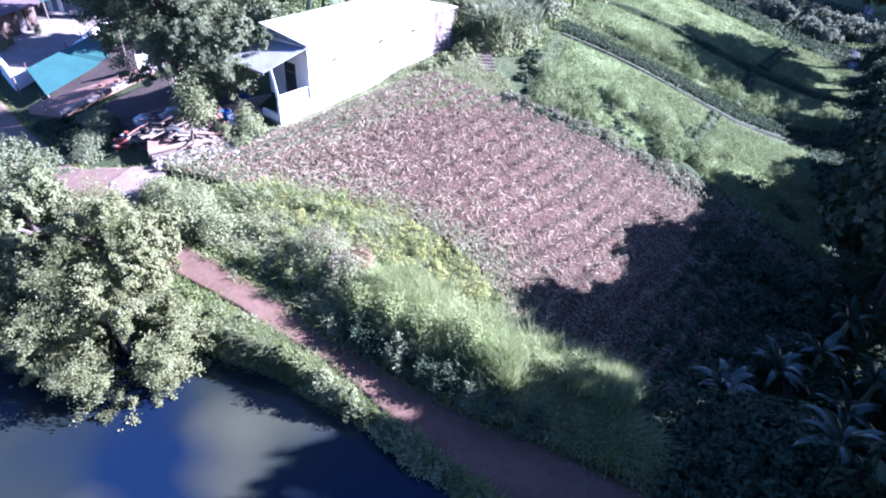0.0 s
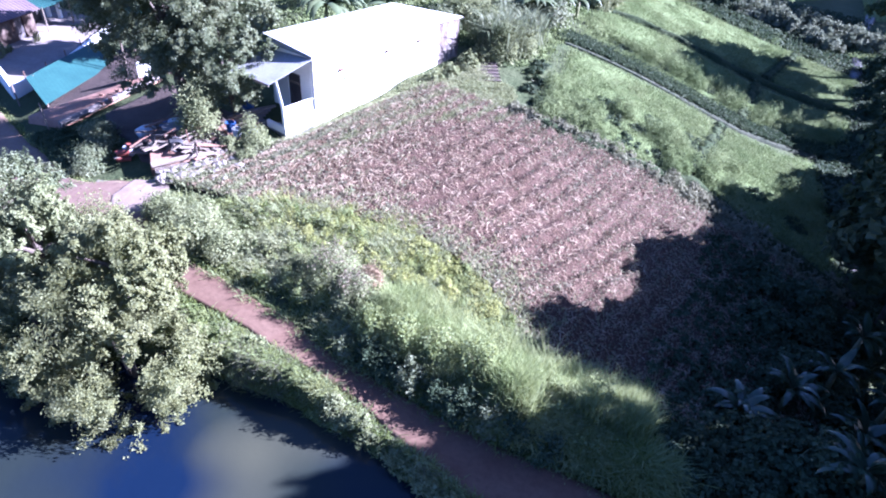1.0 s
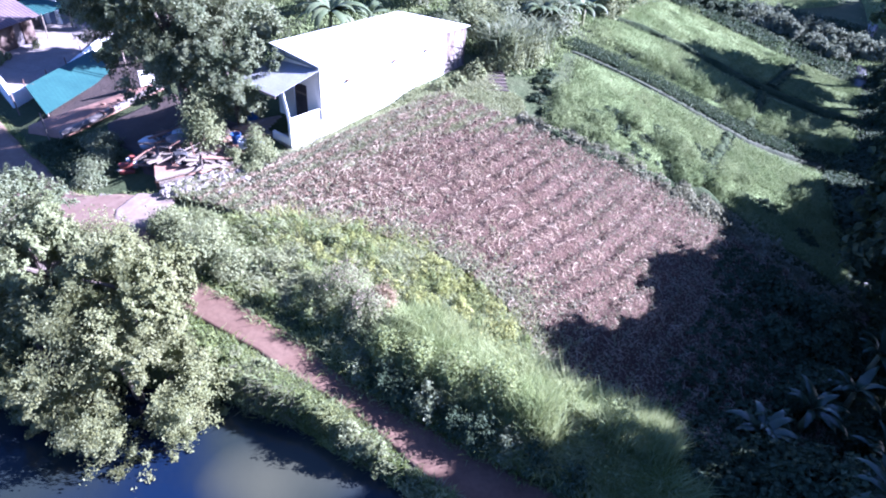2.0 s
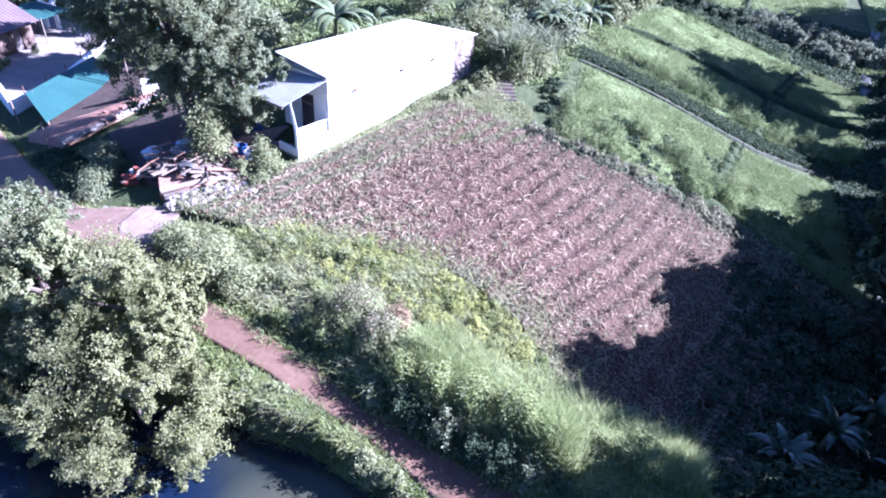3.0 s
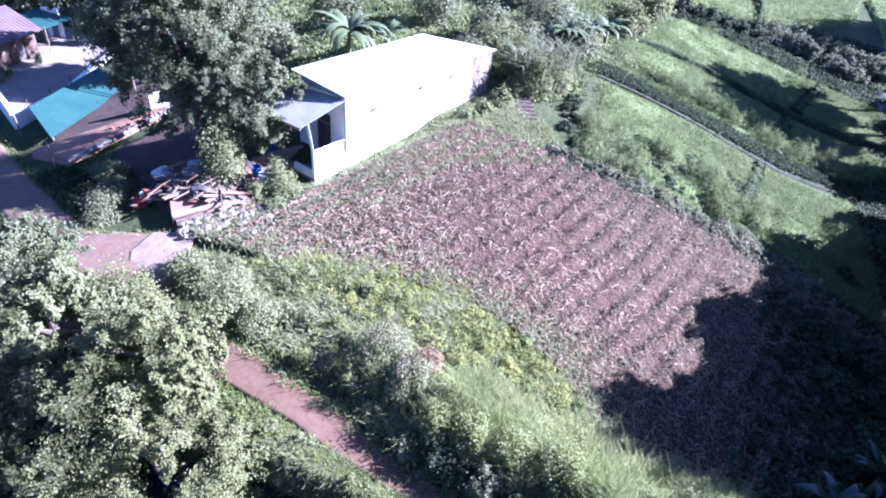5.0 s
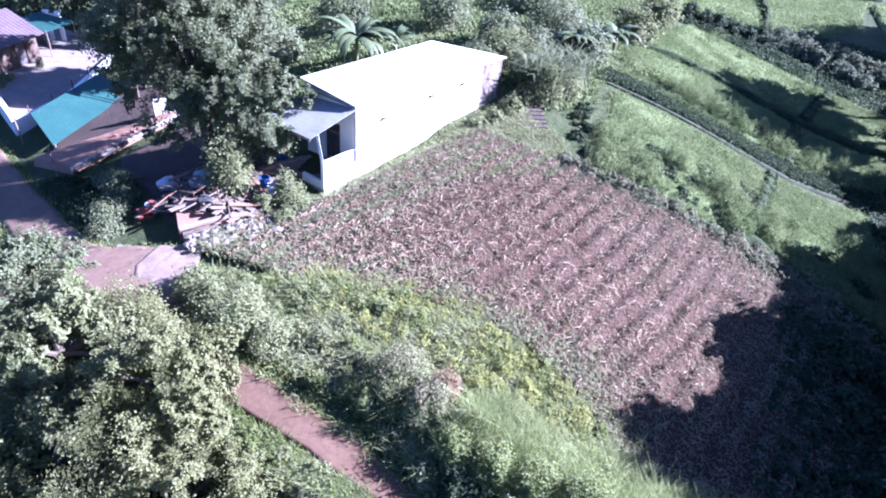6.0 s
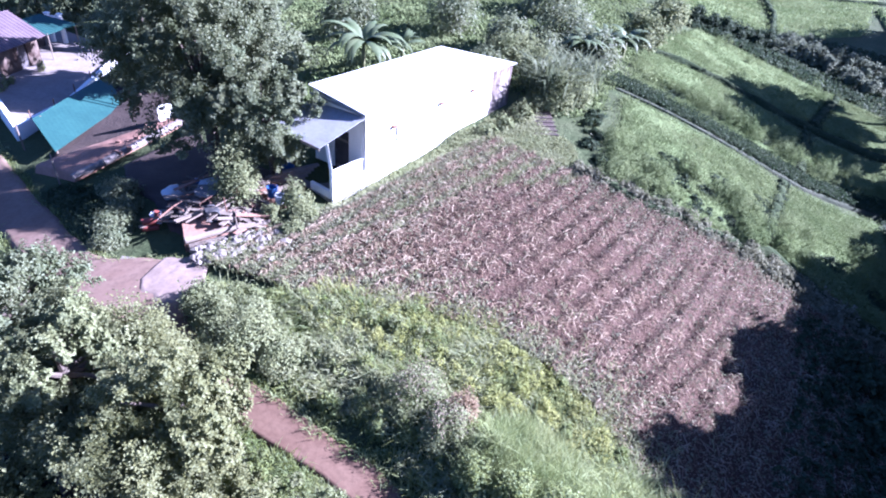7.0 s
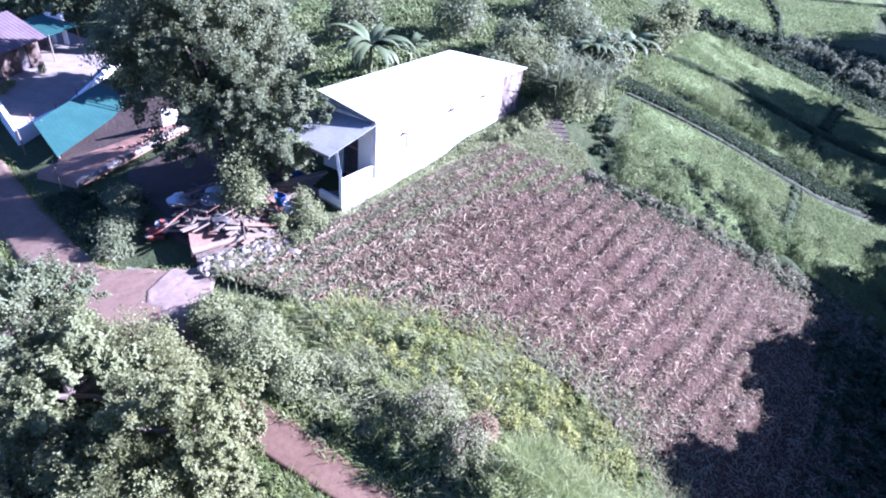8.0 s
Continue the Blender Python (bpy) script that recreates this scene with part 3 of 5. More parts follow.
def banana(at, high, count, label, leaf_len=1.9, group="", tilt=1.0, wide=0.24, leaf=None, curl=2.1):
    z = float(land(*at))
    t = thing("banana_plant", (at[0], at[1], z), label, "banana plant", group)
    part("stem", rod([(0, 0, -0.1), (0.03, 0, high * 0.5), (0.05, 0.02, high)], [0.14, 0.12, 0.07], 9), STEM, t, smooth=True)
    for n in range(count):
        a = n * 2.4 + RNG.normal(0, 0.25)
        rise = RNG.uniform(0.35, 1.25) / tilt
        ln = leaf_len * RNG.uniform(0.75, 1.15)
        segs = 9
        v, f = [], []
        pos, ang = np.array([0.05, 0.02, high - 0.1]), rise
        for s in range(segs + 1):
            u = s / segs
            w = wide * math.sin(math.pi * min(1.0, 0.06 + u * 0.94) ** 0.8) * (0.25 if s == 0 else 1) * (0.8 + 0.4 * RNG.random())
            side = np.array([-math.sin(a), math.cos(a), 0.0])
            drop = np.array([0, 0, -0.35 * w])
            v += [pos - side * w + drop, pos, pos + side * w + drop]
            if s < segs:
                k = 3 * s
                f += [(k, k + 1, k + 4, k + 3), (k + 1, k + 2, k + 5, k + 4)]
            step = ln / segs
            pos = pos + step * np.array([math.cos(ang) * math.cos(a), math.cos(ang) * math.sin(a), math.sin(ang)])
            ang -= curl / segs * (0.6 + u)
        solid("leaf", np.array(v), f, leaf or LEAF_BANANA, t, True)
    return t


# ---- trees ----
tree("pond_tree", (-10.3, 12.5), 4.4, 2.45, LEAF_NEAR, 46, 200, 0.068, "leafy pale green tree leaning over the pond bank", droop=0.5, lift=-1.2, squash=1.2, spread=0.34)
tree("pond_tree", (-10.6, 14.4), 3.0, 1.55, LEAF_NEAR, 22, 100, 0.085, "pale green tree overhanging the start of the path", droop=0.3, lift=-0.2, squash=0.85, spread=0.34)
tree("pond_tree", (-12.7, 12.8), 3.4, 1.9, LEAF_NEAR, 28, 100, 0.085, "pale green tree at the water's edge", droop=0.4, lift=-0.9, squash=0.9, spread=0.34)
tree("pond_tree", (-14.2, 14.6), 3.0, 1.65, LEAF_GREY, 26, 100, 0.088, "grey-green leafy tree beside the dirt road", droop=0.3, lift=-0.2, squash=0.85, spread=0.34)
tree("pond_tree", (-17.2, 15.9), 3.5, 1.9, LEAF_DARK, 28, 95, 0.09, "grey-green leafy tree on the road verge", droop=0.3, lift=-0.2, squash=0.9, spread=0.34)
tree("yard_tree", (-20.8, 37.0), 6.8, 2.4, LEAF_DARK, 24, 60, 0.17, "dark leafy tree standing over the lean-to", squash=1.1, lift=1.2)
tree("mango_tree", (-16.6, 27.0), 8.7, 2.95, LEAF_DARK, 52, 130, 0.11, "tall dense dark green tree beside the white shed", squash=1.32, trunk=0.24, lift=2.2, spread=0.36)
tree("mango_tree", (-14.1, 26.8), 4.8, 2.0, LEAF_DARK, 28, 130, 0.105, "younger dark green tree crowding the porch", squash=1.1, trunk=0.12, lift=1.1, spread=0.36)
shrub("sapling", (-14.6, 24.5), 2.7, 0.95, LEAF_GREY, 5200, 0.085, "slender leafy sapling at the edge of the scrap yard", category="sapling")
tree("yard_tree", (-23.0, 37.5), 8.0, 3.0, LEAF_DARK, 30, 26, 0.26, "dense dark tree behind the farmyard", squash=1.0)
tree("yard_tree", (-27.0, 45.0), 7.5, 3.2, LEAF_DARK, 30, 23, 0.29, "dense dark tree behind the farmhouse", squash=1.0)
tree("yard_tree", (-33.5, 48.0), 6.5, 3.2, LEAF_DARK, 28, 22, 0.29, "dense dark tree behind the farmhouse", squash=1.0)
tree("yard_tree", (-40.0, 46.0), 6.0, 3.2, LEAF_DARK, 28, 22, 0.29, "dense dark tree behind the farmhouse", squash=1.0)
# Mostly out of view, added to cast field shade; the rear row blocks sky.
VALLEY = [(15.3, 26.4, 10.0, 2.5), (16.5, 24.2, 11.0, 2.2), (17.6, 31.4, 8.7, 2.5), (15.0, 22.0, 13.2, 2.4), (15.0, 15.2, 16.3, 2.2), (15.0, 17.8, 11.0, 2.2), (15.0, 14.8, 13.8, 2.6), (14.5, 11.5, 12.5, 2.8), (14.0, 7.5, 11.0, 2.8), (13.0, 3.0, 10.0, 2.8), (12.0, -1.0, 9.0, 2.8),
          (9.8, 9.3, 8.5, 2.4), (12.2, 13.3, 9.0, 2.2), (20.5, 28.0, 11.0, 2.8), (20.5, 24.0, 13.5, 2.8), (20.5, 20.0, 13.5, 2.8), (20.0, 15.0, 12.0, 2.8), (19.0, 9.0, 11.0, 2.8),
          (20.5, 35.0, 6.5, 1.9), (20.9, 38.8, 5.4, 1.5), (22.9, 44.2, 5.6, 1.6), (25.6, 51.9, 12.6, 3.0), (25.2, 55.6, 11.4, 2.6), (42.0, 76.0, 14.0, 4.0), (48.0, 82.0, 14.0, 4.0)]
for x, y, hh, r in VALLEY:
    tree("valley_tree", (x, y), hh, r, LEAF_SHADE, 34, 20, 0.5, "tall dark shade-casting tree along the valley ditch", squash=1.55, trunk=0.2, group="trees along the ditch", lift=0.6, spread=0.5)
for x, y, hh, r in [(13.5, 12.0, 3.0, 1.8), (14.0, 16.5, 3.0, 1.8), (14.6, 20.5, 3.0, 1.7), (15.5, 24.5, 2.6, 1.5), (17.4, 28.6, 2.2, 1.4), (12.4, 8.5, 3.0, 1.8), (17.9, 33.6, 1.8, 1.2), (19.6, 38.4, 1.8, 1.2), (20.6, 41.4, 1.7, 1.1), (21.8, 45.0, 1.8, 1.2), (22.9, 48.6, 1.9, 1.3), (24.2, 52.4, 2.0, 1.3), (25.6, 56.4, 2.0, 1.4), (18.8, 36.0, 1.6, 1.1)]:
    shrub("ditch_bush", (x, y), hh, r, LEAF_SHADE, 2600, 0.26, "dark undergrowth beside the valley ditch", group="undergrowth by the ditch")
for x, y in [(8.0, 63.9), (9.4, 64.3), (10.8, 64.6), (12.2, 64.9), (13.6, 65.3), (15.0, 65.8)]:
    shrub("hedge_bush", (x, y), 1.3, 1.0, LEAF_SHADE, 1100, 0.2, "dark hedge bush on the bund between paddies", group="hedge between paddies")
# Leaf colour darkened here to deepen the shade over this slope.
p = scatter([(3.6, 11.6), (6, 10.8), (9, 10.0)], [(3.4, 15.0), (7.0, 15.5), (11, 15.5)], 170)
tagged(solid("shade_weeds", *heaps(p, 0.4, 0.6, 144, 0.11), LEAF_SHADE), "leafy weeds at the end of the bank, coloured darker for shade", "weeds", kind="stuff")
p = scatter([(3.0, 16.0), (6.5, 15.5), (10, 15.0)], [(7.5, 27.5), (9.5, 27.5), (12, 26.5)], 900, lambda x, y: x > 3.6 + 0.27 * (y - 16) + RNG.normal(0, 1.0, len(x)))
tagged(solid("slope_weeds", *heaps(p, 0.36, 0.32, 60, 0.13), LEAF_SHADE), "weeds over the field's shaded end, coloured dark to deepen the shade", "weeds", kind="stuff")
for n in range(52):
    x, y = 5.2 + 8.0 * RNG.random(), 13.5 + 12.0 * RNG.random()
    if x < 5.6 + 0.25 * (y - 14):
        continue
    shrub("shade_bush", (x, y), RNG.uniform(0.7, 1.5), RNG.uniform(0.7, 1.2), LEAF_SHADE, 1100, 0.17, "leafy plant below the bank, coloured darker for the shade there", group="plants in the shade")

# ---- behind the shed ----
banana((-13.7, 37.6), 1.7, 30, "banana plant with broad radiating leaves behind the shed", 2.7, "bananas behind the shed", 1.25, 0.24, curl=1.9)
banana((-12.0, 39.4), 1.1, 14, "smaller banana plant behind the shed", 1.6, "bananas behind the shed", 1.1, 0.14, curl=1.4)
shrub("garden_bush", (-16.5, 44.0), 3.0, 1.8, LEAF_DARK, 2400, 0.2, "dark green bush in the garden behind the shed")
shrub("garden_bush", (-18.5, 38.5), 2.0, 1.6, LEAF_DARK, 2200, 0.2, "dark green bush in the garden behind the shed")
shrub("garden_bush", (-4.5, 52.5), 2.6, 2.2, LEAF_DARK, 2400, 0.22, "dark green bush in the garden behind the shed")
shrub("garden_bush", (-6.2, 41.0), 2.0, 1.6, LEAF_GREY, 4200, 0.14, "pale grey-green bush behind the white shed")
for x, y, hh, rr in [(-10.2, 45.6, 3.2, 1.7), (-7.4, 38.9, 1.5, 1.2), (-6.6, 43.4, 2.2, 1.4), (-3.2, 47.6, 2.4, 1.9), (-4.4, 42.6, 1.7, 1.4)]:
    shrub("garden_bush", (x, y), hh, rr, LEAF_DARK, 3000, 0.17, "dense green bush in the rough behind the shed", group="bushes behind the shed")


def plume(at, high, radius, tufts, label):
    """A feathery clump of long arching canes."""
    t = thing("bamboo_clump", (at[0], at[1], float(land(*at))), label, "bamboo")
    bm = bmesh.new()
    for n in range(9):
        a = n * 0.7 + RNG.random()
        rod([(0.1 * math.cos(a), 0.1 * math.sin(a), -0.1), (0.4 * radius * math.cos(a), 0.4 * radius * math.sin(a), high * 0.6), (0.9 * radius * math.cos(a), 0.9 * radius * math.sin(a), high * 0.9)], [0.025, 0.018, 0.006], 5, bm)
    part("cane", bm, STEM, t)
    p = RNG.normal(0, 0.42, (tufts, 2)) * radius
    v, f = blades(p, np.full(tufts, high), 12, 0.034, 0.8, 0.18, lambda x, y: 0.45 * high * RNG.random(len(x)))
    solid("foliage", v * (1, 1, 0.8), f, LEAF_DARK, t)
    return t


plume((-3.7, 37.2), 2.5, 1.1, 45, "feathery grey bamboo-like clump at the shed's end")
for x, y, hh in [(-3.4, 36.7, 2.2), (-2.5, 38.0, 2.0), (-4.6, 38.6, 2.4)]:
    shrub("reed_bush", (x, y), hh, 0.95, LEAF_GREY, 2600, 0.12, "pale leafy bush at the end of the shed", group="bushes at the shed's end")
plume((-2.4, 39.4), 2.2, 1.0, 40, "feathery grey bamboo-like clump behind the shed")
for x, y in [(-2.2, 43.5), (-0.8, 45.2), (0.6, 46.8)]:
    banana((x, y), 1.4, 20, "low banana plant in the thicket by the paddies", 1.8, "bananas by the paddies", 1.1, 0.19, curl=1.9)
shrub("thicket", (-1.5, 44.6), 2.2, 1.8, LEAF_DARK, 2600, 0.2, "dense green thicket at the head of the paddies")
shrub("thicket", (2.4, 51.5), 2.4, 1.5, LEAF_GREY, 2000, 0.22, "pale dry thicket at the corner of the paddies")
shrub("thicket", (4.6, 58.0), 2.4, 1.8, LEAF_GREY, 2000, 0.24, "pale dry thicket at the corner of the paddies")
for n in range(34):
    u, w = (n + 0.5) / 34, RNG.uniform(-2.4, 2.4)
    shrub("scrub_bush", (16.8 + 11.0 * u + 0.35 * w, 67.6 - 7.0 * u + 0.9 * w), RNG.uniform(1.0, 1.7), RNG.uniform(0.8, 1.25), LEAF_SCRUB, 700, 0.22, "grey-green scrub bush between far paddies", group="far scrub")
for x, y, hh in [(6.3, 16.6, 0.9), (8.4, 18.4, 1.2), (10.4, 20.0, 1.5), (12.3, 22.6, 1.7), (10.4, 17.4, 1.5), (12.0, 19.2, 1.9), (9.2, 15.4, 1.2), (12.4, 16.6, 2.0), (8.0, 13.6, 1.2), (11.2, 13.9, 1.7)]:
    banana((x, y), hh, 11, "banana plant at the foot of the bank, leaves coloured darker for shade", 1.25, "shaded bananas", 0.75, 0.14, LEAF_BANANA_SHADE, 1.9)

# ---- grass ----
BANK_UP = [(-13.2, 19.6), (-11.0, 19.6), (-7.5, 20.4), (-4.0, 20.0), (-1.8, 18.5), (-0.5, 16.8), (1.6, 15.6), (4.5, 14.9), (8.5, 13.5)]
BANK_LO = [(-13.2, 18.9), (-11.2, 17.5), (-9.5, 16.6), (-7.2, 15.5), (-5.4, 14.4), (-3.2, 13.45), (-1.1, 12.75), (0.8, 12.4), (8.0, 10.7)]


def mound(x, y):
    """0 to 1: where the growth on the bank stands low or heaps up."""
    return np.clip(0.5 + bumps(x, y, 0.75, 0.75, 3), 0.0, 1.15)


def tussocky(p, low, high):
    """Heights of grass at plan points: heaps with dips between them."""
    return low + (high - low) * mound(p[:, 0], p[:, 1]) * np.clip(0.75 + bumps(p[:, 0], p[:, 1], 2.5, 0.4), 0.3, 1.2)


p = scatter(BANK_LO, BANK_UP, 6000, lambda x, y: x < 2.9 + RNG.normal(0, 0.4, len(x)))
tagged(solid("bank_grass", *blades(p, tussocky(p, 0.22, 0.8), 11, 0.014, 0.8, 0.16), GRASS), "tall green grass on the bank above the path", "grass", kind="stuff")
p = scatter([(-4.8, 14.85), (-3.0, 13.95), (-1.1, 13.3), (0.7, 13.0), (2.5, 13.0)], [(-3.6, 16.6), (-1.8, 16.2), (0.0, 15.6), (1.9, 15.4), (3.6, 15.4)], 2300, lambda x, y: bumps(x, y, 1.6, 1.0) > -0.25)
tagged(solid("reed_grass", *blades(p, tussocky(p, 0.7, 1.55), 24, 0.008, 0.4, 0.13), REED), "high arching reed grass on the crest of the bank", "grass", kind="stuff")
p = scatter([(-4.2, 15.7), (-2.6, 15.0), (-0.8, 14.4), (0.9, 14.2), (2.6, 14.2)], [(-3.6, 16.8), (-1.8, 16.4), (0.0, 15.7), (1.9, 15.4), (3.4, 15.5)], 320)
tagged(solid("tall_reeds", *blades(p, RNG.uniform(0.6, 1.5, len(p)), 9, 0.008, 0.7, 0.14), REED), "tall loose reeds standing above the bank", "grass", kind="stuff")
p = scatter([(-4.4, 14.6), (-2.6, 13.7), (-1.0, 13.1), (1.0, 12.7), (3.6, 12.2)], [(-3.6, 15.6), (-1.8, 14.8), (-0.4, 14.0), (1.3, 13.4), (3.6, 12.8)], 75)
tagged(solid("face_weeds", *heaps(p, 0.34, 0.42, 276, 0.075), GRASS), "leafy weeds on the shaded face of the bank", "weeds", kind="stuff")
p = scatter([(-4.6, 14.3), (-2.6, 13.4), (-1.0, 12.85), (1.0, 12.45), (3.6, 11.9)], [(-3.6, 15.6), (-1.8, 14.8), (-0.4, 14.0), (1.3, 13.4), (3.6, 12.8)], 2600)
tagged(solid("face_grass", *blades(p, tussocky(p, 0.2, 0.95), 10, 0.012, 0.85, 0.13), GRASS), "long grass hanging on the shaded face of the bank", "grass", kind="stuff")
p = scatter(BANK_LO, BANK_UP, 5200, lambda x, y: (x < 2.4) & (bumps(x, y, 0.9, 1.0) > -0.1) & (polyline_distance(x, y, BANK_LO) > np.where(x > -4, 1.2, 0.2)))
tagged(solid("pale_bank_grass", *blades(p, tussocky(p, 0.3, 1.0), 10, 0.015, 0.8, 0.15), GRASS_PALE), "pale sunlit grass tussocks on the bank", "grass", kind="stuff")
p = scatter([(-10.0, 18.8), (-6.0, 17.8), (-3.2, 16.8), (-1.2, 15.4)], [(-10.0, 20.4), (-5.4, 20.6), (-3.0, 19.8), (-0.6, 17.4)], 300, lambda x, y: (polyline_distance(x, y, BANK_UP) > RNG.exponential(0.55, len(x))) & (bumps(x, y, 0.9, 1.0) > -0.45))
tagged(solid("yellow_weeds", *heaps(p, 0.32, 0.42, 264, 0.055), GRASS_YELLOW), "yellow-green leafy weeds along the field's edge", "weeds", kind="stuff")
p = scatter([(-10.0, 18.8), (-6.0, 17.6), (-3.2, 16.6), (-1.2, 15.2)], [(-10.0, 20.6), (-5.4, 20.8), (-3.0, 20.0), (-0.4, 17.6)], 1500)
tagged(solid("yellow_grass", *blades(p, tussocky(p, 0.2, 0.75), 9, 0.013, 0.7, 0.14), GRASS_YELLOW), "yellow-green grass among the weeds", "grass", kind="stuff")
p = scatter(BANK_LO, BANK_UP, 230, lambda x, y: (x < -3.6) | ((polyline_distance(x, y, BANK_UP) < 1.3) & (x < 3.0)))
tagged(solid("bank_weeds", *heaps(p, 0.28, 0.46, 264, 0.065), GRASS), "leafy green weeds among the bank grass", "weeds", kind="stuff")
p = scatter(BANK_LO, BANK_UP, 260, lambda x, y: (x < 2.6) & (bumps(x, y, 0.8, 1.0) > -0.5) & (polyline_distance(x, y, BANK_LO) > np.where(x > -4.5, 1.5, 0.3)))
tagged(solid("bank_tussocks", *blades(p, RNG.uniform(0.35, 0.8, len(p)), 30, 0.009, 0.95, 0.1), GRASS), "arching tussocks of long grass on the bank", "grass", kind="stuff")
p = scatter([(-13.0, 19.2), (-11.0, 17.9), (-8.5, 16.8), (-5.6, 15.2)], [(-12.6, 19.8), (-10.5, 19.6), (-7.5, 19.6), (-4.6, 18.2)], 50)
tagged(solid("grey_weeds", *heaps(p, 0.36, 0.6, 372, 0.065), LEAF_GREY), "grey-green leafy weeds heaped on the bank", "weeds", kind="stuff")
edge = np.concatenate([ragged([(x, y + 0.2) for x, y in PATH_UP], 0.16, 700), ragged([(x, y - 0.05) for x, y in PATH_LO], 0.14, 700)])
edge = np.concatenate([edge, ragged(ROAD_R, 0.25, 420), ragged(ROAD_L, 0.25, 420)])
edge = edge[RNG.random(len(edge)) < 0.75] + RNG.normal(0, 0.06, 2)
tagged(solid("path_edge_grass", *blades(edge, 0.10 + 0.26 * RNG.random(len(edge)) ** 2, 11, 0.010, 1.1, 0.13), GRASS), "short grass fraying the edges of the path", "grass", kind="stuff")
VERGE_LO = [(-12.2, 13.5), (-8.6, 13.4), (-6.3, 13.05), (-4.66, 12.4), (-3.35, 11.95), (-2.08, 11.3), (-1.2, 10.95), (0.6, 9.8)]
VERGE_UP = [(-12.0, 15.2), (-10.3, 14.8), (-8.2, 14.1), (-6.0, 13.2), (-3.85, 12.25), (-1.95, 11.2), (-0.7, 10.5), (0.5, 9.8)]
p = scatter([(x, y - 0.2) for x, y in VERGE_LO], [(x, y + 0.12) for x, y in VERGE_UP], 2500)
tagged(solid("verge_grass", *blades(p, tussocky(p, 0.12, 0.6), 12, 0.011, 0.85, 0.11), GRASS), "short pale grass between path and pond", "grass", kind="stuff")
p = scatter([(x, y - 0.12) for x, y in VERGE_LO], VERGE_UP, 230)
tagged(solid("verge_weeds", *heaps(p[:110], 0.2, 0.3, 108, 0.048), GRASS), "pale leafy weeds along the pond side of the path", "weeds", kind="stuff")
p = scatter(VERGE_LO, VERGE_UP, 190, lambda x, y: bumps(x, y, 0.9, 1.0) > -0.3)
tagged(solid("verge_bushes", *heaps(p, 0.3, 0.46, 216, 0.055), LEAF_GREY), "leafy low bushes between path and pond", "weeds", kind="stuff")
p = scatter([(x, y - 0.1) for x, y in VERGE_LO], [(x, y + 0.05) for x, y in VERGE_UP], 2600, lambda x, y: bumps(x, y, 1.1, 1.0) > -0.15)
tagged(solid("verge_straw", *blades(p, tussocky(p, 0.12, 0.5), 9, 0.008, 1.0, 0.12), DRY_GREEN), "dry straw-coloured grass on the pond bank", "grass", kind="stuff")
p = scatter([(-11.4, 25.2), (-10.4, 26.9), (-8.4, 30.5), (-6.2, 34.2), (-4.6, 36.4)], [(-10.6, 24.6), (-9.4, 26.6), (-7.2, 30.0), (-5.0, 33.2), (-3.4, 35.2)], 1500)
tagged(solid("wall_weeds", *blades(p, 0.22, 9, 0.02, 0.9, 0.14), GRASS_PALE), "pale weeds at the foot of the shed wall", "grass", kind="stuff")
p = scatter([(-12.6, 24.2), (-11.0, 25.0), (-9.6, 27.4), (-6.6, 32.0), (-4.5, 34.5)], [(-11.2, 22.2), (-8.5, 24.4), (-6.0, 28.0), (-2.0, 30.2), (-2.4, 33.4)], 2600)
tagged(solid("field_weeds", *blades(p, 0.28, 12, 0.022, 0.9, 0.14), GRASS_PALE), "low grey-green weeds beside the shed wall", "grass", kind="stuff")
rp = []
HOLLOWS = [(2.5, 35.0, 0.55), (2.75, 33.5, 0.6), (0.8, 32.2, 0.6), (5.2, 35.0, 0.55), (7.1, 34.8, 0.7), (3.7, 32.0, 0.6), (5.0, 31.7, 0.5), (1.8, 31.0, 0.6), (3.7, 43.9, 0.6), (6.4, 43.6, 0.5), (9.6, 43.3, 0.5), (10.6, 32.6, 0.6), (6.1, 32.9, 0.45), (4.2, 33.7, 0.4), (12.4, 31.4, 0.6), (1.5, 34.3, 0.45)]


def grown(x, y):
    """Where the paddies are overgrown: away from the shaded hollows."""
    return np.all([np.hypot(x - hx, (y - hy) * 0.8) > r for hx, hy, r in HOLLOWS], axis=0)


for a, b in PADDY_PLAN[:6]:
    rp.append(scatter(a, b, 2500, grown))
rp = np.concatenate(rp)
tagged(solid("rice_plants", *blades(rp, 0.12 + 0.18 * np.clip(0.5 + bumps(rp[:, 0], rp[:, 1], 0.9, 0.8), 0, 1.2), 8, 0.016, 0.9, 0.2, lambda x, y: land(x, y) + 0.1), RICE), "lush green rice plants filling the paddies", "rice", kind="stuff")
rp = np.concatenate([scatter(a, b, 2600) for a, b in PADDY_PLAN[6:]])
tagged(solid("far_rice", *blades(rp, 0.22, 4, 0.045, 0.6, 0.35, lambda x, y: land(x, y) + 0.1), RICE), "bright green rice in the far paddies", "rice", kind="stuff")

p = scatter([(-22, 33), (-16, 31.5), (-10.5, 38.4), (-5, 37.5), (-1.5, 36)], [(-24, 62), (-14, 64), (-6, 66), (0, 66), (5.5, 63)], 9000)
tagged(solid("meadow_grass", *blades(p, tussocky(p, 0.15, 0.45), 5, 0.05, 0.9, 0.25), RICE), "rough green meadow behind the shed", "grass", kind="stuff")
p = scatter([(-0.4, 42.3), (4.2, 41.3), (7.7, 40.4), (11.2, 39.8), (16.6, 40.7)], [(0.4, 43.9), (4.8, 42.8), (8.2, 41.9), (11.8, 41.3), (17.6, 42.3)], 1900)
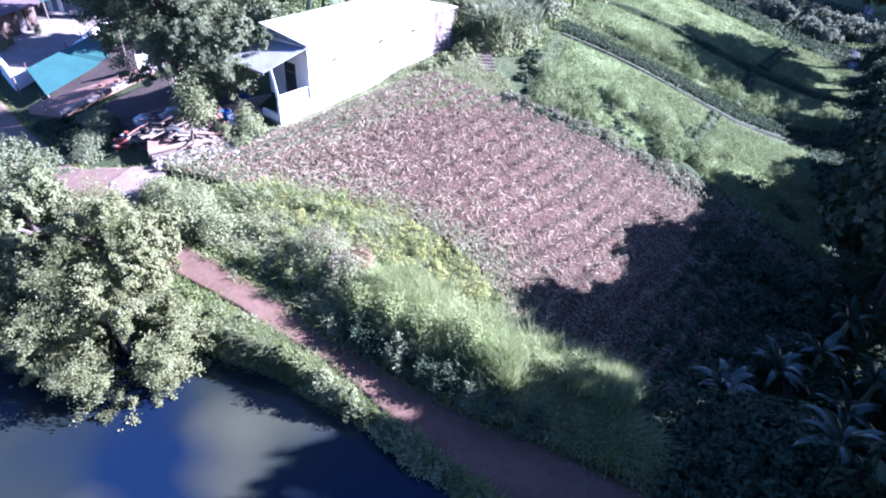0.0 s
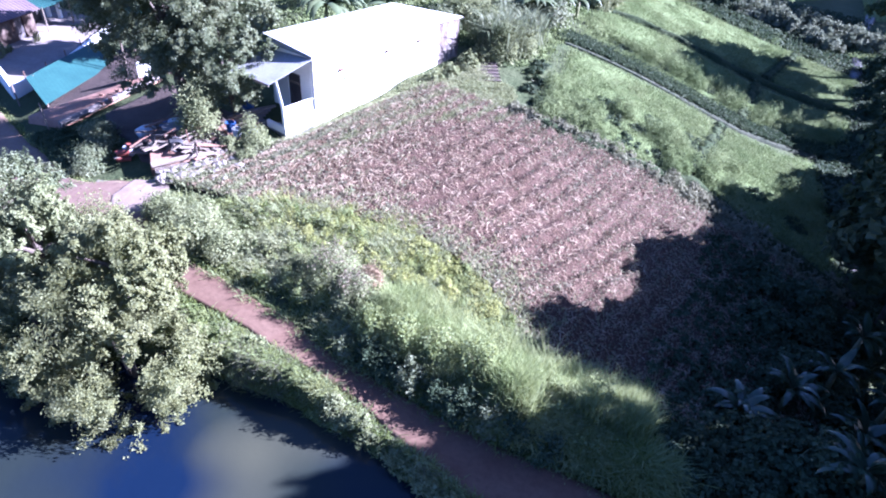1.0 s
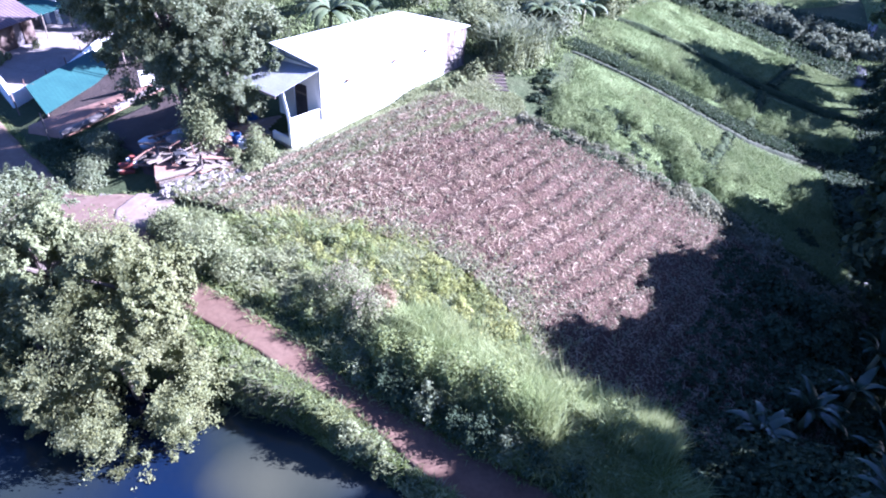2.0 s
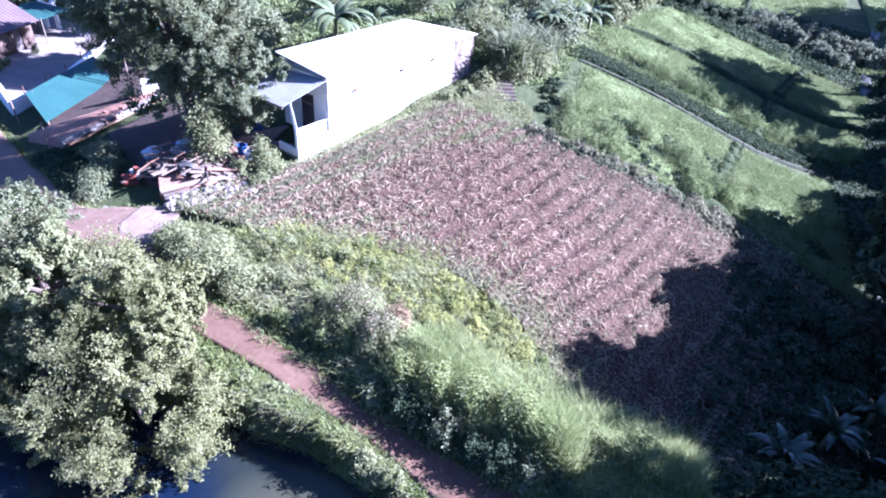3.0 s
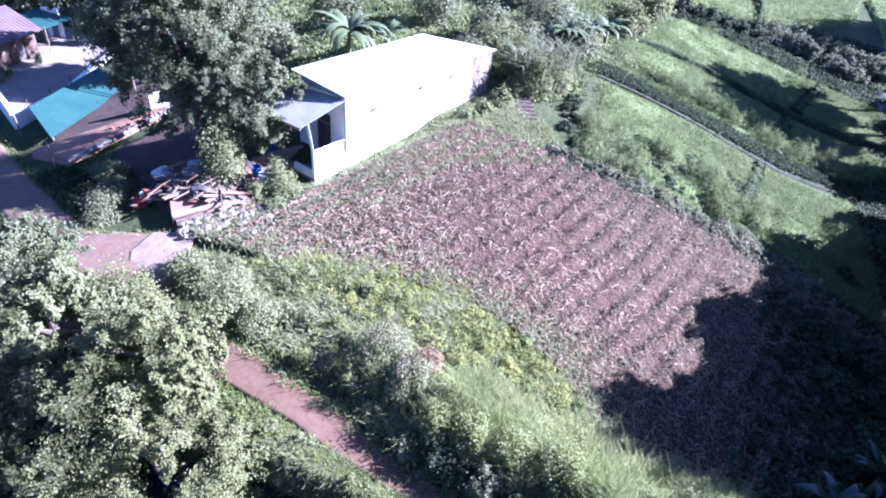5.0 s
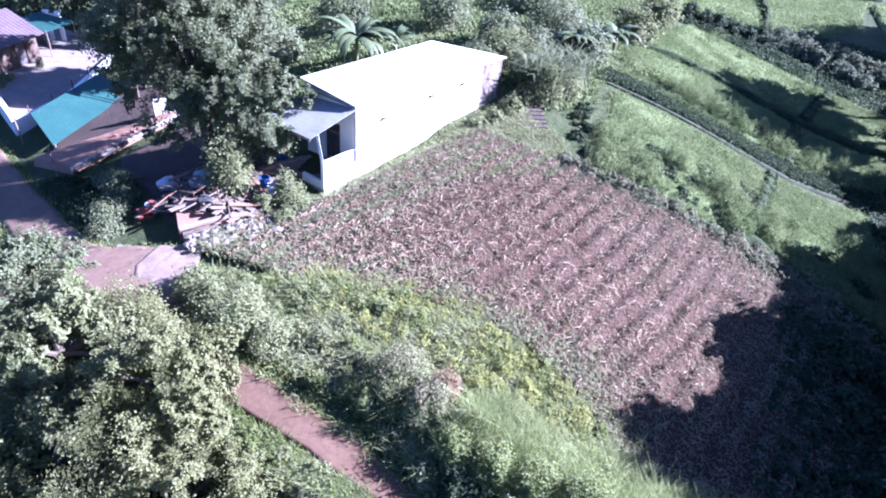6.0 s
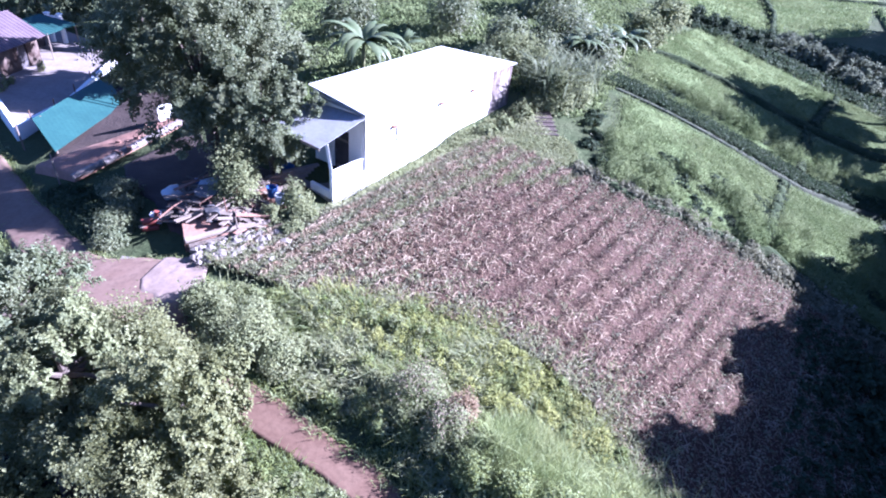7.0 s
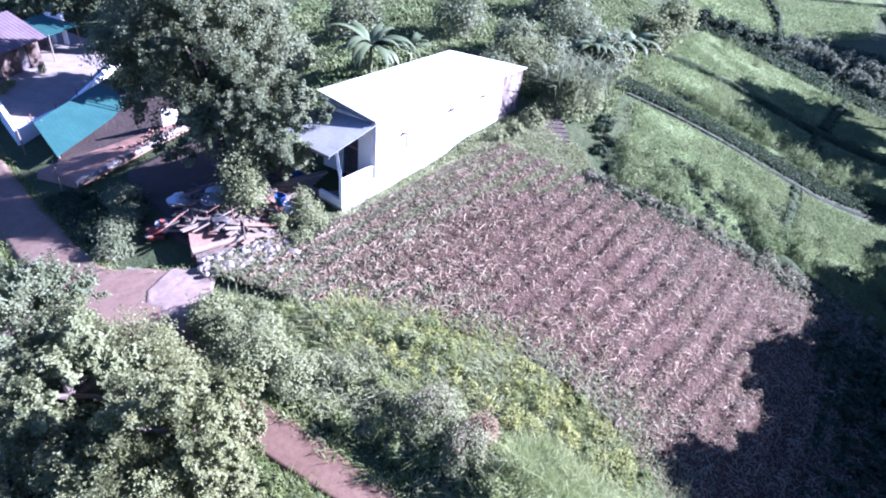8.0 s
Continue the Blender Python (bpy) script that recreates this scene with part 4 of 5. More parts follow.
c = np.c_[np.repeat(p, 12, 0) + RNG.normal(0, 0.16, (len(p) * 12, 2)), np.zeros(len(p) * 12)]
c[:, 2] = land(c[:, 0], c[:, 1]) + RNG.uniform(0.0, 0.22, len(c))
tagged(solid("ditch_weeds", *leaves(c, 0.13, 0.8), LEAF_SHADE), "dark weeds filling the ditch by the track", "weeds", kind="stuff")
p = scatter([(1.4, 44.6), (5.2, 43.6), (9.2, 42.8), (12.7, 42.6)], [(2.0, 46.2), (6, 45.4), (10.5, 44.6), (13.6, 44.4)], 420, lambda x, y: (bumps(x, y, 1.2, 1.0) > 0.1) & grown(x, y))
c = np.c_[np.repeat(p, 12, 0) + RNG.normal(0, 0.18, (len(p) * 12, 2)), np.zeros(len(p) * 12)]
c[:, 2] = land(c[:, 0], c[:, 1]) + RNG.uniform(0.05, 0.4, len(c))
tagged(solid("paddy_weeds", *leaves(c, 0.17, 0.8), RICE), "pale lumpy weeds in the middle paddy", "weeds", kind="stuff")

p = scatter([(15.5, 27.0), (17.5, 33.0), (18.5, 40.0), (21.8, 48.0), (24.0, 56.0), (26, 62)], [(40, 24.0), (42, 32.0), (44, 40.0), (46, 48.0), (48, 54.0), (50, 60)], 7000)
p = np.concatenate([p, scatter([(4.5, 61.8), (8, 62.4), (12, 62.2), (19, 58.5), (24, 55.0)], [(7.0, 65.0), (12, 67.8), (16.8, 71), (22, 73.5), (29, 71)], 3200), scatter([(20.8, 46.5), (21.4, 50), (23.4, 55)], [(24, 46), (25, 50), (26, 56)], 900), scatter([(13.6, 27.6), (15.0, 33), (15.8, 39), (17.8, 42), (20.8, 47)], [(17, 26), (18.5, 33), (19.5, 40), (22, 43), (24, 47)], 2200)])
# Darkened leaf colour adds to the shade on the valley floor.
tagged(solid("valley_grass", *blades(p, tussocky(p, 0.25, 0.7), 4, 0.075, 0.9, 0.3), LEAF_SHADE), "rank growth on the valley floor, its green darkened for shade", "grass", kind="stuff")
p = scatter([(-0.9, 30.8), (0.4, 30.5), (2.5, 30.4), (4.8, 30.3), (7.2, 31.0), (9.3, 29.8), (13.0, 28.4)], [(-0.4, 35.8), (0.6, 34.8), (2.4, 33.4), (5.4, 32.6), (8.0, 32.4), (10.3, 31.2), (14.2, 29.8)], 150, lambda x, y: (bumps(x, y, 0.8, 1.0) > -0.1) & grown(x, y))
tagged(solid("paddy_edge_weeds", *heaps(p, 0.55, 0.85, 432, 0.07), RICE), "lumpy green weeds heaped along the field's lower edge", "weeds", kind="stuff")

def inner(a, b, lo, hi):
    """The strip of a paddy between two shares of its depth."""
    a, b = resample(a, 12), resample(b, 12)
    return a * (1 - lo) + b * lo, a * (1 - hi) + b * hi


lumps = [(0, 0.0, 0.46, 120, 0.0), (1, 0.0, 0.6, 46, 0.05), (2, 0.16, 0.46, 90, -0.1), (3, 0.14, 0.45, 36, 0.0), (4, 0.0, 0.2, 16, 0.2), (4, 0.7, 1.0, 14, 0.25)]
p = np.concatenate([scatter(*inner(*PADDY_PLAN[n], lo, hi), k, lambda x, y: (bumps(x, y + 5, 0.7, 1.0) > least) & grown(x, y)) for n, lo, hi, k, least in lumps])
# Low dark clumps paint the shade lying between the mounds.
dark = np.concatenate([np.array([hx, hy]) + r * RNG.uniform(-0.85, 0.85, (16, 2)) for hx, hy, r in HOLLOWS])
tagged(solid("hollow_shade_clumps", *heaps(dark, 0.3, 0.22, 144, 0.085), LEAF_SHADE), "low clumps coloured dark for the shade between the paddy mounds", "rushes", kind="stuff")
tagged(solid("rank_rice", *heaps(p, 0.66, 1.0, 480, 0.062), RICE), "ranker lumps of growth in the rice paddies", "rice", kind="stuff")
p = np.concatenate([resample(line, 84) + RNG.normal(0, 0.17, (84, 2)) for line in BUNDS])
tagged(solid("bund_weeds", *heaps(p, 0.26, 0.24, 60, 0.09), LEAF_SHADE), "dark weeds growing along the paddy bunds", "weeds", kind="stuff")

p = scatter(FIELD_S, FIELD_N, 9000, lambda x, y: (x < 1.0) & (polyline_distance(x, y, FIELD_S) < RNG.exponential(0.9, len(x))) & (bumps(x, y, 1.3, 1.0) > -0.2))
tagged(solid("creeping_weeds", *heaps(p, 0.2, 0.16, 60, 0.07), DRY_GREEN), "low weeds creeping from the bank over the furrows", "weeds", kind="stuff")
p = scatter([(-2.4, 30.8), (0.8, 30.5), (4.8, 29.6), (8.8, 28.3), (13.4, 26.3)], [(-2.2, 31.6), (0.8, 30.9), (5.2, 30.6), (8.8, 29.8), (14.0, 28.2)], 260)
tagged(solid("margin_weeds", *heaps(p, 0.34, 0.42, 144, 0.09), DRY_GREEN), "dull green weeds on the margin between field and paddies", "weeds", kind="stuff")
p = scatter(FIELD_S, FIELD_N, 16000, lambda x, y: (x < 2.5) & (polyline_distance(x, y, FIELD_S) < RNG.exponential(0.75, len(x))))
tagged(solid("field_rim_grass", *blades(p, 0.12 + 0.25 * RNG.random(len(p)), 6, 0.012, 0.9, 0.12, lambda x, y: land(x, y) + 0.1), GRASS_PALE), "pale grass thinning out from the bank into the field", "grass", kind="stuff")

p = scatter([(-27.5, 27.2), (-24.5, 29.0), (-20.5, 31.5), (-17.0, 30.5)], [(-28.0, 38.0), (-24.0, 42.0), (-19.0, 43.0), (-16.0, 42.0)], 420, lambda x, y: y > 34.5)
tagged(solid("yard_weeds", *heaps(p, 0.36, 0.26, 84, 0.09), LEAF_DARK), "low green weeds round the farmyard", "weeds", kind="stuff")

for x, y, hh, rr in [(-4.4, 14.8, 1.1, 0.45), (-3.5, 14.5, 1.3, 0.5), (-2.5, 14.3, 1.35, 0.5), (-1.4, 14.1, 1.4, 0.6), (1.7, 14.1, 1.2, 0.5)]:
    shrub("bank_shrub", (x, y), hh, rr, GRASS, 2400, 0.06, "leafy green shrub among the reeds beside the path", group="shrubs among the reeds")
# white-flowered bushes on the bank
for x, y, hh, rr in [(-6.1, 16.7, 1.15, 0.8), (-5.2, 15.8, 1.0, 0.7)]:
    shrub("flowering_bush", (x, y), hh, rr, LEAF_GREY, 3000, 0.055, "bush covered in small white flowers on the bank", 700, group="flowering bushes")
shrub("dry_bush", (-5.0, 16.5), 0.95, 0.5, LEAF_DRY, 2200, 0.06, "dry brown bush among the flowering bushes")

# ---- dry stalks on the field ----
fp = scatter(FIELD_S, FIELD_N, 15000)
n = len(fp)
az, ln = RNG.uniform(0, 2 * np.pi, n), 0.08 + 0.36 * RNG.random(n) ** 2
d = np.stack([np.cos(az), np.sin(az)], 1)
w = np.stack([-d[:, 1], d[:, 0]], 1) * RNG.uniform(0.005, 0.0115, n)[:, None]
kink = w * RNG.normal(0, 3, n)[:, None]
v = np.empty((n, 6, 3))
for k, (a, b) in enumerate(((-0.5, 0), (0, 1), (0.5, 0))):
    c = fp + d * (a * ln)[:, None] + b * kink
    zz = land(c[:, 0], c[:, 1]) + 0.15 + furrows(c[:, 0], c[:, 1]) + RNG.uniform(0, 0.08, n) + (b * 0.03)
    v[:, 2 * k, :2], v[:, 2 * k + 1, :2] = c - w, c + w
    v[:, 2 * k, 2], v[:, 2 * k + 1, 2] = zz, zz + 0.012
k = (np.arange(n) * 6)[:, None]
f = np.concatenate([k + [0, 1, 3, 2], k + [2, 3, 5, 4]], 0)
tagged(solid("field_litter", v.reshape(-1, 3), f, STRAW), "pale dry maize stalks strewn over the soil", "crop litter", kind="stuff")

fp = scatter(FIELD_S, FIELD_N, 52000, lambda x, y: bumps(x, y, 2.2, 0.8) + 8 * furrows(x, y) + 0.7 * np.clip((-4 - x) / 4, 0, 1) > RNG.uniform(-1.0, 0.9, len(x)))
c = np.c_[fp, land(fp[:, 0], fp[:, 1]) + 0.145 + furrows(fp[:, 0], fp[:, 1]) + RNG.uniform(0, 0.045, len(fp))]
tagged(solid("dry_leaves", *leaves(c, 0.09, 1.5, None, 0.2), STRAW), "curled dry maize leaves littering the furrows", "crop litter", kind="stuff")
fp = scatter(FIELD_S, FIELD_N, 40000, lambda x, y: (polyline_distance(x, y, FIELD_N) < RNG.gamma(1.8, 1.25, len(x))) | (polyline_distance(x, y, FIELD_S) < RNG.gamma(1.2, 0.5, len(x))))
c = np.c_[fp, land(fp[:, 0], fp[:, 1]) + 0.13 + RNG.uniform(0, 0.14, len(fp))]
tagged(solid("field_edge_weeds", *leaves(c, 0.11, 1.3, None, 0.3), DRY_GREEN), "grey-green weeds creeping in from the field's edges", "weeds", kind="stuff")

fp = scatter(FIELD_S, FIELD_N, 52000, lambda x, y: (bumps(x, y, 0.5, 1.0) + 0.2 * (x - 0.5) > RNG.uniform(-0.5, 1.2, len(x))) & (x > -4))
c = np.c_[fp, land(fp[:, 0], fp[:, 1]) + 0.15 + furrows(fp[:, 0], fp[:, 1]) + RNG.uniform(0, 0.1, len(fp))]
tagged(solid("furrow_weeds", *leaves(c, 0.085, 1.2, None, 0.3), DRY_GREEN), "dull green weeds coming up among the furrows", "weeds", kind="stuff")

# ---- the white shed ----
SHED = thing("shed", (-10.5, 27.1, 0.0), "long white plastered shed with a sheet roof and open porch", "shed", turn=math.degrees(math.atan2(0.883, 0.47)))
# local axes: x along the long wall, y to the far side, z up
L, W, H0, H1 = 10.2, 2.85, 3.1, 3.34
XB = 8.0                                   # the far wall is shorter than the long one, and the end wall runs aslant
part("long_wall", box((0, 0, -0.9), (8.45, 0.2, H0)), PLASTER, SHED, "bright white plastered long wall")
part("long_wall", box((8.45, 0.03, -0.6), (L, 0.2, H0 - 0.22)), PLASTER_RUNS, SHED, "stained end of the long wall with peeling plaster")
part("far_wall", box((0.0, W - 0.2, -0.6), (XB, W, H1)), PLASTER, SHED)
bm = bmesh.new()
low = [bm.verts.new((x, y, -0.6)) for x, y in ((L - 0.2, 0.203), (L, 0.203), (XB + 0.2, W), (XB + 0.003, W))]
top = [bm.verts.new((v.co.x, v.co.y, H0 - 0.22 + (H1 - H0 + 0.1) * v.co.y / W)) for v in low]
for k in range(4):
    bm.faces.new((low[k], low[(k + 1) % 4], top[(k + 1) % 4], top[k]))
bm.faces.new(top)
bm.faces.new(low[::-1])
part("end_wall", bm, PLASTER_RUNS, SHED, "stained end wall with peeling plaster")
for a, b, lo, hi in ((0.203, 0.9, -0.3, H0), (1.75, W - 0.203, -0.3, H0), (0.9, 1.75, 2.05, H0)):
    part("front_wall", box((0.003, a, lo), (0.2, b, hi), 0.004), PLASTER, SHED)
shed_door = part("door", box((0.06, 0.9, 0.0), (0.12, 1.75, 2.05)), DARK, SHED, "door under the porch, coloured dark like the doorway's unlit interior")
part("handle", rod([(0.03, 1.63, 0.98), (0.03, 1.63, 1.12)], [0.012, 0.012], 6), ZINC_OLD, shed_door)
part("ledge", box((0.035, 0.96, 0.35), (0.058, 1.69, 0.45), 0.004), WOOD, shed_door)
part("ledge", box((0.035, 0.96, 1.55), (0.058, 1.69, 1.65), 0.004), WOOD, shed_door)


def corrugated(corners, waves, depth, thick=0.02):
    """A ribbed sheet between four corners; the ribs run from the first edge to the opposite one."""
    a, b, c, d = (Vector(p) for p in corners)
    up = (b - a).cross(d - a).normalized()
    if up.z < 0:
        up = -up
    bm = bmesh.new()
    n = waves * 4
    rows = []
    for i in range(n + 1):
        u = i / n
        p, q = a.lerp(b, u), d.lerp(c, u)
        o = up * (depth * math.sin(2 * math.pi * waves * u))
        rows.append([bm.verts.new(p + o), bm.verts.new(q + o), bm.verts.new(q + o - up * thick), bm.verts.new(p + o - up * thick)])
    for r, s in zip(rows[:-1], rows[1:]):
        for k in range(4):
            bm.faces.new((r[k], s[k], s[(k + 1) % 4], r[(k + 1) % 4]))
    bm.faces.new(rows[0])
    bm.faces.new(rows[-1][::-1])
    return bm


part("roof", corrugated([(-0.15, -0.12, H0 + 0.06), (L + 0.1, -0.12, H0 - 0.14), (XB + 0.15, W + 0.1, H1 + 0.05), (-0.15, W + 0.1, H1 + 0.09)], 48, 0.018), ZINC, SHED, "pale zinc sheet roof")
part("fascia", box((-0.13, -0.1, H0 - 0.07), (-0.09, W + 0.08, H0 + 0.02)), ZINC_OLD, SHED)
PD = 1.72
part("porch_floor", box((-PD, 0.0, -0.3), (-0.003, W, 0.12)), CONCRETE, SHED)
part("parapet", box((-PD, 0.0, -0.6), (-0.003, 0.16, 1.28)), PLASTER, SHED, "chest-high white porch wall")
part("parapet", box((-PD, 0.163, -0.3), (-PD + 0.14, 1.25, 0.42)), PLASTER, SHED, "low white porch wall")
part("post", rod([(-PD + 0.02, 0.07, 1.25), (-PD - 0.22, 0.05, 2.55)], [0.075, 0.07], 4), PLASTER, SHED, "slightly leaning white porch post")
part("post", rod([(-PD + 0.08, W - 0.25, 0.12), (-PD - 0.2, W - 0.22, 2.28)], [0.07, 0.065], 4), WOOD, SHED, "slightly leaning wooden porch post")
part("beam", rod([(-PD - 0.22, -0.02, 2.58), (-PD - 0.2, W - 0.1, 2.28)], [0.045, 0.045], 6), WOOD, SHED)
part("porch_roof", corrugated([(-0.05, -0.1, 3.02), (-0.05, W + 0.1, 2.74), (-PD - 0.45, W + 0.1, 2.28), (-PD - 0.68, -0.1, 2.53)], 26, 0.006), ZINC_OLD, SHED, "grey corrugated porch roof")
part("eave_board", box((-PD - 0.66, -0.06, 2.40), (-PD - 0.63, 0.9, 2.51), 0.004), WOOD, SHED, "dark weathered eave board")
for k in range(6):
    y = 0.15 + 0.5 * k
    part("rafter", rod([(-0.02, y, 2.96 - 0.1 * y), (-PD - 0.4, y, 2.5 - 0.09 * y)], [0.03, 0.03], 5), WOOD, SHED)
part("downpipe", rod([(-0.05, -0.05, 0.8), (-0.07, -0.05, 3.1)], [0.035, 0.035], 8), ZINC_OLD, SHED, "thin grey downpipe")
for x, z in ((1.45, 2.15), (4.45, 2.33), (6.75, 2.35)):
    part("wall_bracket", box((x, -0.16, z), (x + 0.22, 0.003, z + 0.09), 0.01), RUST, SHED, "small rusty bracket on the wall")
part("vent_pipe", rod([(1.82, -0.04, 1.5), (1.8, -0.04, 2.07)], [0.04, 0.04], 7), ZINC, SHED)


def prism(plan, low, high):
    """A flat-topped block over a plan outline, with a softened upper rim."""
    bm = bmesh.new()
    c = Vector((sum(p[0] for p in plan) / len(plan), sum(p[1] for p in plan) / len(plan), 0))
    rings = [[bm.verts.new((p[0], p[1], low)) for p in plan], [bm.verts.new((p[0], p[1], high - 0.06)) for p in plan],
             [bm.verts.new((c.x + (p[0] - c.x) * 0.985, c.y + (p[1] - c.y) * 0.985, high)) for p in plan]]
    for a, b in zip(rings[:-1], rings[1:]):
        for k in range(len(plan)):
            bm.faces.new((a[k], a[(k + 1) % len(plan)], b[(k + 1) % len(plan)], b[k]))
    bm.faces.new(rings[0][::-1])
    bm.faces.new(rings[-1])
    return bm


def beam(a, b, width, high, low=-0.2):
    """A long low block from a to b in plan."""
    a, b = Vector((*a, 0)), Vector((*b, 0))
    n = Vector((-(b - a).y, (b - a).x, 0)).normalized() * width * 0.5
    return prism([(p.x, p.y) for p in (a - n, b - n, b + n, a + n)], low, high)


# ---- the farmhouse and its terrace ----
HOUSE = thing("farmhouse", (0, 0, 0), "low farmhouse with a faded purple-brown roof and teal awning", "house")
X0, Z0, Z1 = -33.5, -1.5, 0.1
for a, b, lo, hi in ((32.0, 34.2, Z0, Z1), (34.2, 35.0, -0.1, Z1), (35.0, 36.4, Z0, Z1), (36.4, 37.1, -0.1, Z1), (37.1, 38.0, Z0, Z1)):
    part("wall", box((X0 - 0.2, a, lo), (X0, b, hi), 0.004), PLASTER_OLD, HOUSE)
part("wall", box((X0 - 5.0, 37.8, Z0), (X0 - 0.203, 38.0, Z1)), PLASTER_OLD, HOUSE)
part("wall", box((X0 - 5.0, 32.0, Z0), (X0 - 4.8, 37.797, Z1)), PLASTER_OLD, HOUSE)
part("wall", box((X0 - 4.797, 32.0, Z0), (X0 - 0.203, 32.2, Z1)), PLASTER_OLD, HOUSE)
for a, b in ((34.2, 35.0), (36.4, 37.1)):
    part("door", box((X0 - 0.14, a, Z0), (X0 - 0.08, b, -0.1)), DARK, HOUSE)
part("roof", corrugated([(X0 + 0.45, 31.6, 0.0), (X0 + 0.45, 38.3, 0.0), (X0 - 2.2, 38.9, 0.95), (X0 - 2.2, 31.6, 0.95)], 26, 0.025), PURPLE_ROOF, HOUSE)
part("roof", corrugated([(X0 - 2.16, 31.6, 0.97), (X0 - 2.16, 38.9, 0.97), (X0 - 5.6, 38.9, -0.1), (X0 - 5.6, 31.6, -0.1)], 26, 0.025), PURPLE_ROOF, HOUSE)
part("awning", corrugated([(X0 + 0.45, 38.35, 0.0), (X0 + 0.6, 40.9, 0.03), (X0 - 1.7, 40.7, 0.40), (X0 - 1.7, 38.95, 0.42)], 10, 0.018), TEAL, HOUSE, "teal sheet awning")
for x, y in ((X0 + 0.5, 40.75), (X0 - 1.6, 40.55), (X0 + 0.38, 38.5)):
    part("post", rod([(x, y, Z0), (x, y, 0.05)], [0.035, 0.035], 8), WOOD, HOUSE)
# Dark panel paints the shade beneath the awning.
part("back_wall", box((X0 - 1.9, 38.1, Z0), (X0 - 1.75, 40.6, 0.3)), DARK, HOUSE, "back panel coloured dark for the shade under the awning")
gate = thing("white_gateway", (-34.9, 41.4, Z0), "small whitewashed gateway behind the farmhouse", "gateway", turn=5)
for x in (-0.4, 0.4):
    part("pillar", box((x - 0.11, -0.11, -0.6), (x + 0.11, 0.11, 1.75), 0.015), PLASTER, gate)
    part("cap", box((x - 0.15, -0.15, 1.753), (x + 0.15, 0.15, 1.83), 0.01), PLASTER, gate)
part("lintel", box((-0.287, -0.08, 1.45), (0.287, 0.08, 1.65), 0.01), PLASTER, gate)
SHELTER = thing("garden_shelter", (-23.2, 34.4, float(land(-23.2, 34.4))), "teal-roofed open shelter behind the tall tree", "shelter", turn=12)
part("roof", corrugated([(-1.3, -0.9, 2.75), (1.3, -0.9, 2.6), (1.3, 0.9, 2.85), (-1.3, 0.9, 3.0)], 12, 0.015), TEAL, SHELTER, "teal sheet roof")
for x, y in ((-1.15, -0.75), (1.15, -0.75), (1.15, 0.75), (-1.15, 0.75)):
    part("pole", rod([(x, y, -0.2), (x, y, 2.62 + 0.12 * y)], [0.045, 0.04], 7), WOOD, SHELTER)
TERR = thing("terrace", (0, 0, 0), "raised pale concrete terrace with a white retaining wall", "terrace")
part("slab", prism([(-28.35, 29.8), (-28.25, 33.0), (-29.5, 37.8), (-30.4, 41.5), (-37, 44), (-37, 35.5), (-30.9, 31.8)], -2.6, -1.5), PALE_CONCRETE, TERR)
for a, b in (((-28.2, 29.5), (-28.1, 33.0)), ((-28.1, 33.0), (-29.4, 37.9)), ((-28.2, 29.5), (-31.2, 31.9)), ((-29.4, 37.9), (-30.4, 41.8))):
    part("retaining_wall", beam(a, b, 0.22, -1.22, -2.7), PLASTER, TERR, "white retaining wall")
for x, y in ((-28.1, 30.4), (-28.05, 32.0), (-28.4, 34.0), (-28.9, 36.0)):
    part("railing_post", rod([(x, y, -1.3), (x, y, -0.78)], [0.03, 0.03], 6), RUST, TERR)
for x, y, s in ((-32.6, 34.3, 0.3), (-32.4, 36.6, 0.24), (-32.2, 33.4, 0.26)):
    shrub("potted_plant", (x, y), 0.6, 0.35, LEAF_GREY, 260, 0.1, "small leafy plant on the house terrace", group="terrace plants").location.z = -1.48
LEAN = thing("lean_to", (0, 0, 0), "low shelter roofed with teal sheeting on poles", "shelter")
part("roof", corrugated([(-26.98, 29.3, -0.6), (-27.45, 35.3, -0.6), (-25.2, 33.5, -1.15), (-24.75, 27.7, -1.15)], 22, 0.0008), TEAL, LEAN, "teal sheeting half in shade")
for x, y, zt in ((-26.9, 29.7, -0.62), (-24.95, 28.0, -1.12), (-25.3, 33.2, -1.15), (-27.3, 35.0, -0.62), (-25.15, 30.8, -1.14), (-27.1, 32.4, -0.62)):
    part("pole", rod([(x, y, float(land(x, y)) - 0.1), (x, y, zt)], [0.045, 0.04], 7), WOOD, LEAN)
pole = thing("fence_pole", (-27.2, 28.6, float(land(-27.2, 28.6))), "leaning thin wooden pole by the road", "pole", "road poles")
part("pole", rod([(0, 0, -0.2), (-0.15, 0.05, 1.5)], [0.045, 0.035], 7), WOOD, pole)
pole = thing("fence_pole", (-22.9, 25.5, -1.6), "thin wooden pole at the clay terrace", "pole", "road poles")
part("pole", rod([(0, 0, -0.2), (-0.35, 0.3, 1.5)], [0.04, 0.03], 7), WOOD, pole)

# clay terrace by the road
KERB = [(-22.5, 25.8), (-21.9, 27.0), (-21.3, 28.5), (-20.7, 30.0), (-20.3, 31.0)]
sheet("clay_terrace", KERB, [(-25.2, 26.6), (-24.4, 27.6), (-23.2, 28.8), (-22.0, 30.0), (-20.9, 31.3)], 40, 24, CLAY, 0.28, lambda x, y: bumps(x, y, 1.6, 0.05), "raised terrace of bare red clay", "terrace", skirt=0.6)
CL = thing("terrace_kerb", (0, 0, 0), "pale concrete kerb edging the clay terrace", "kerb")
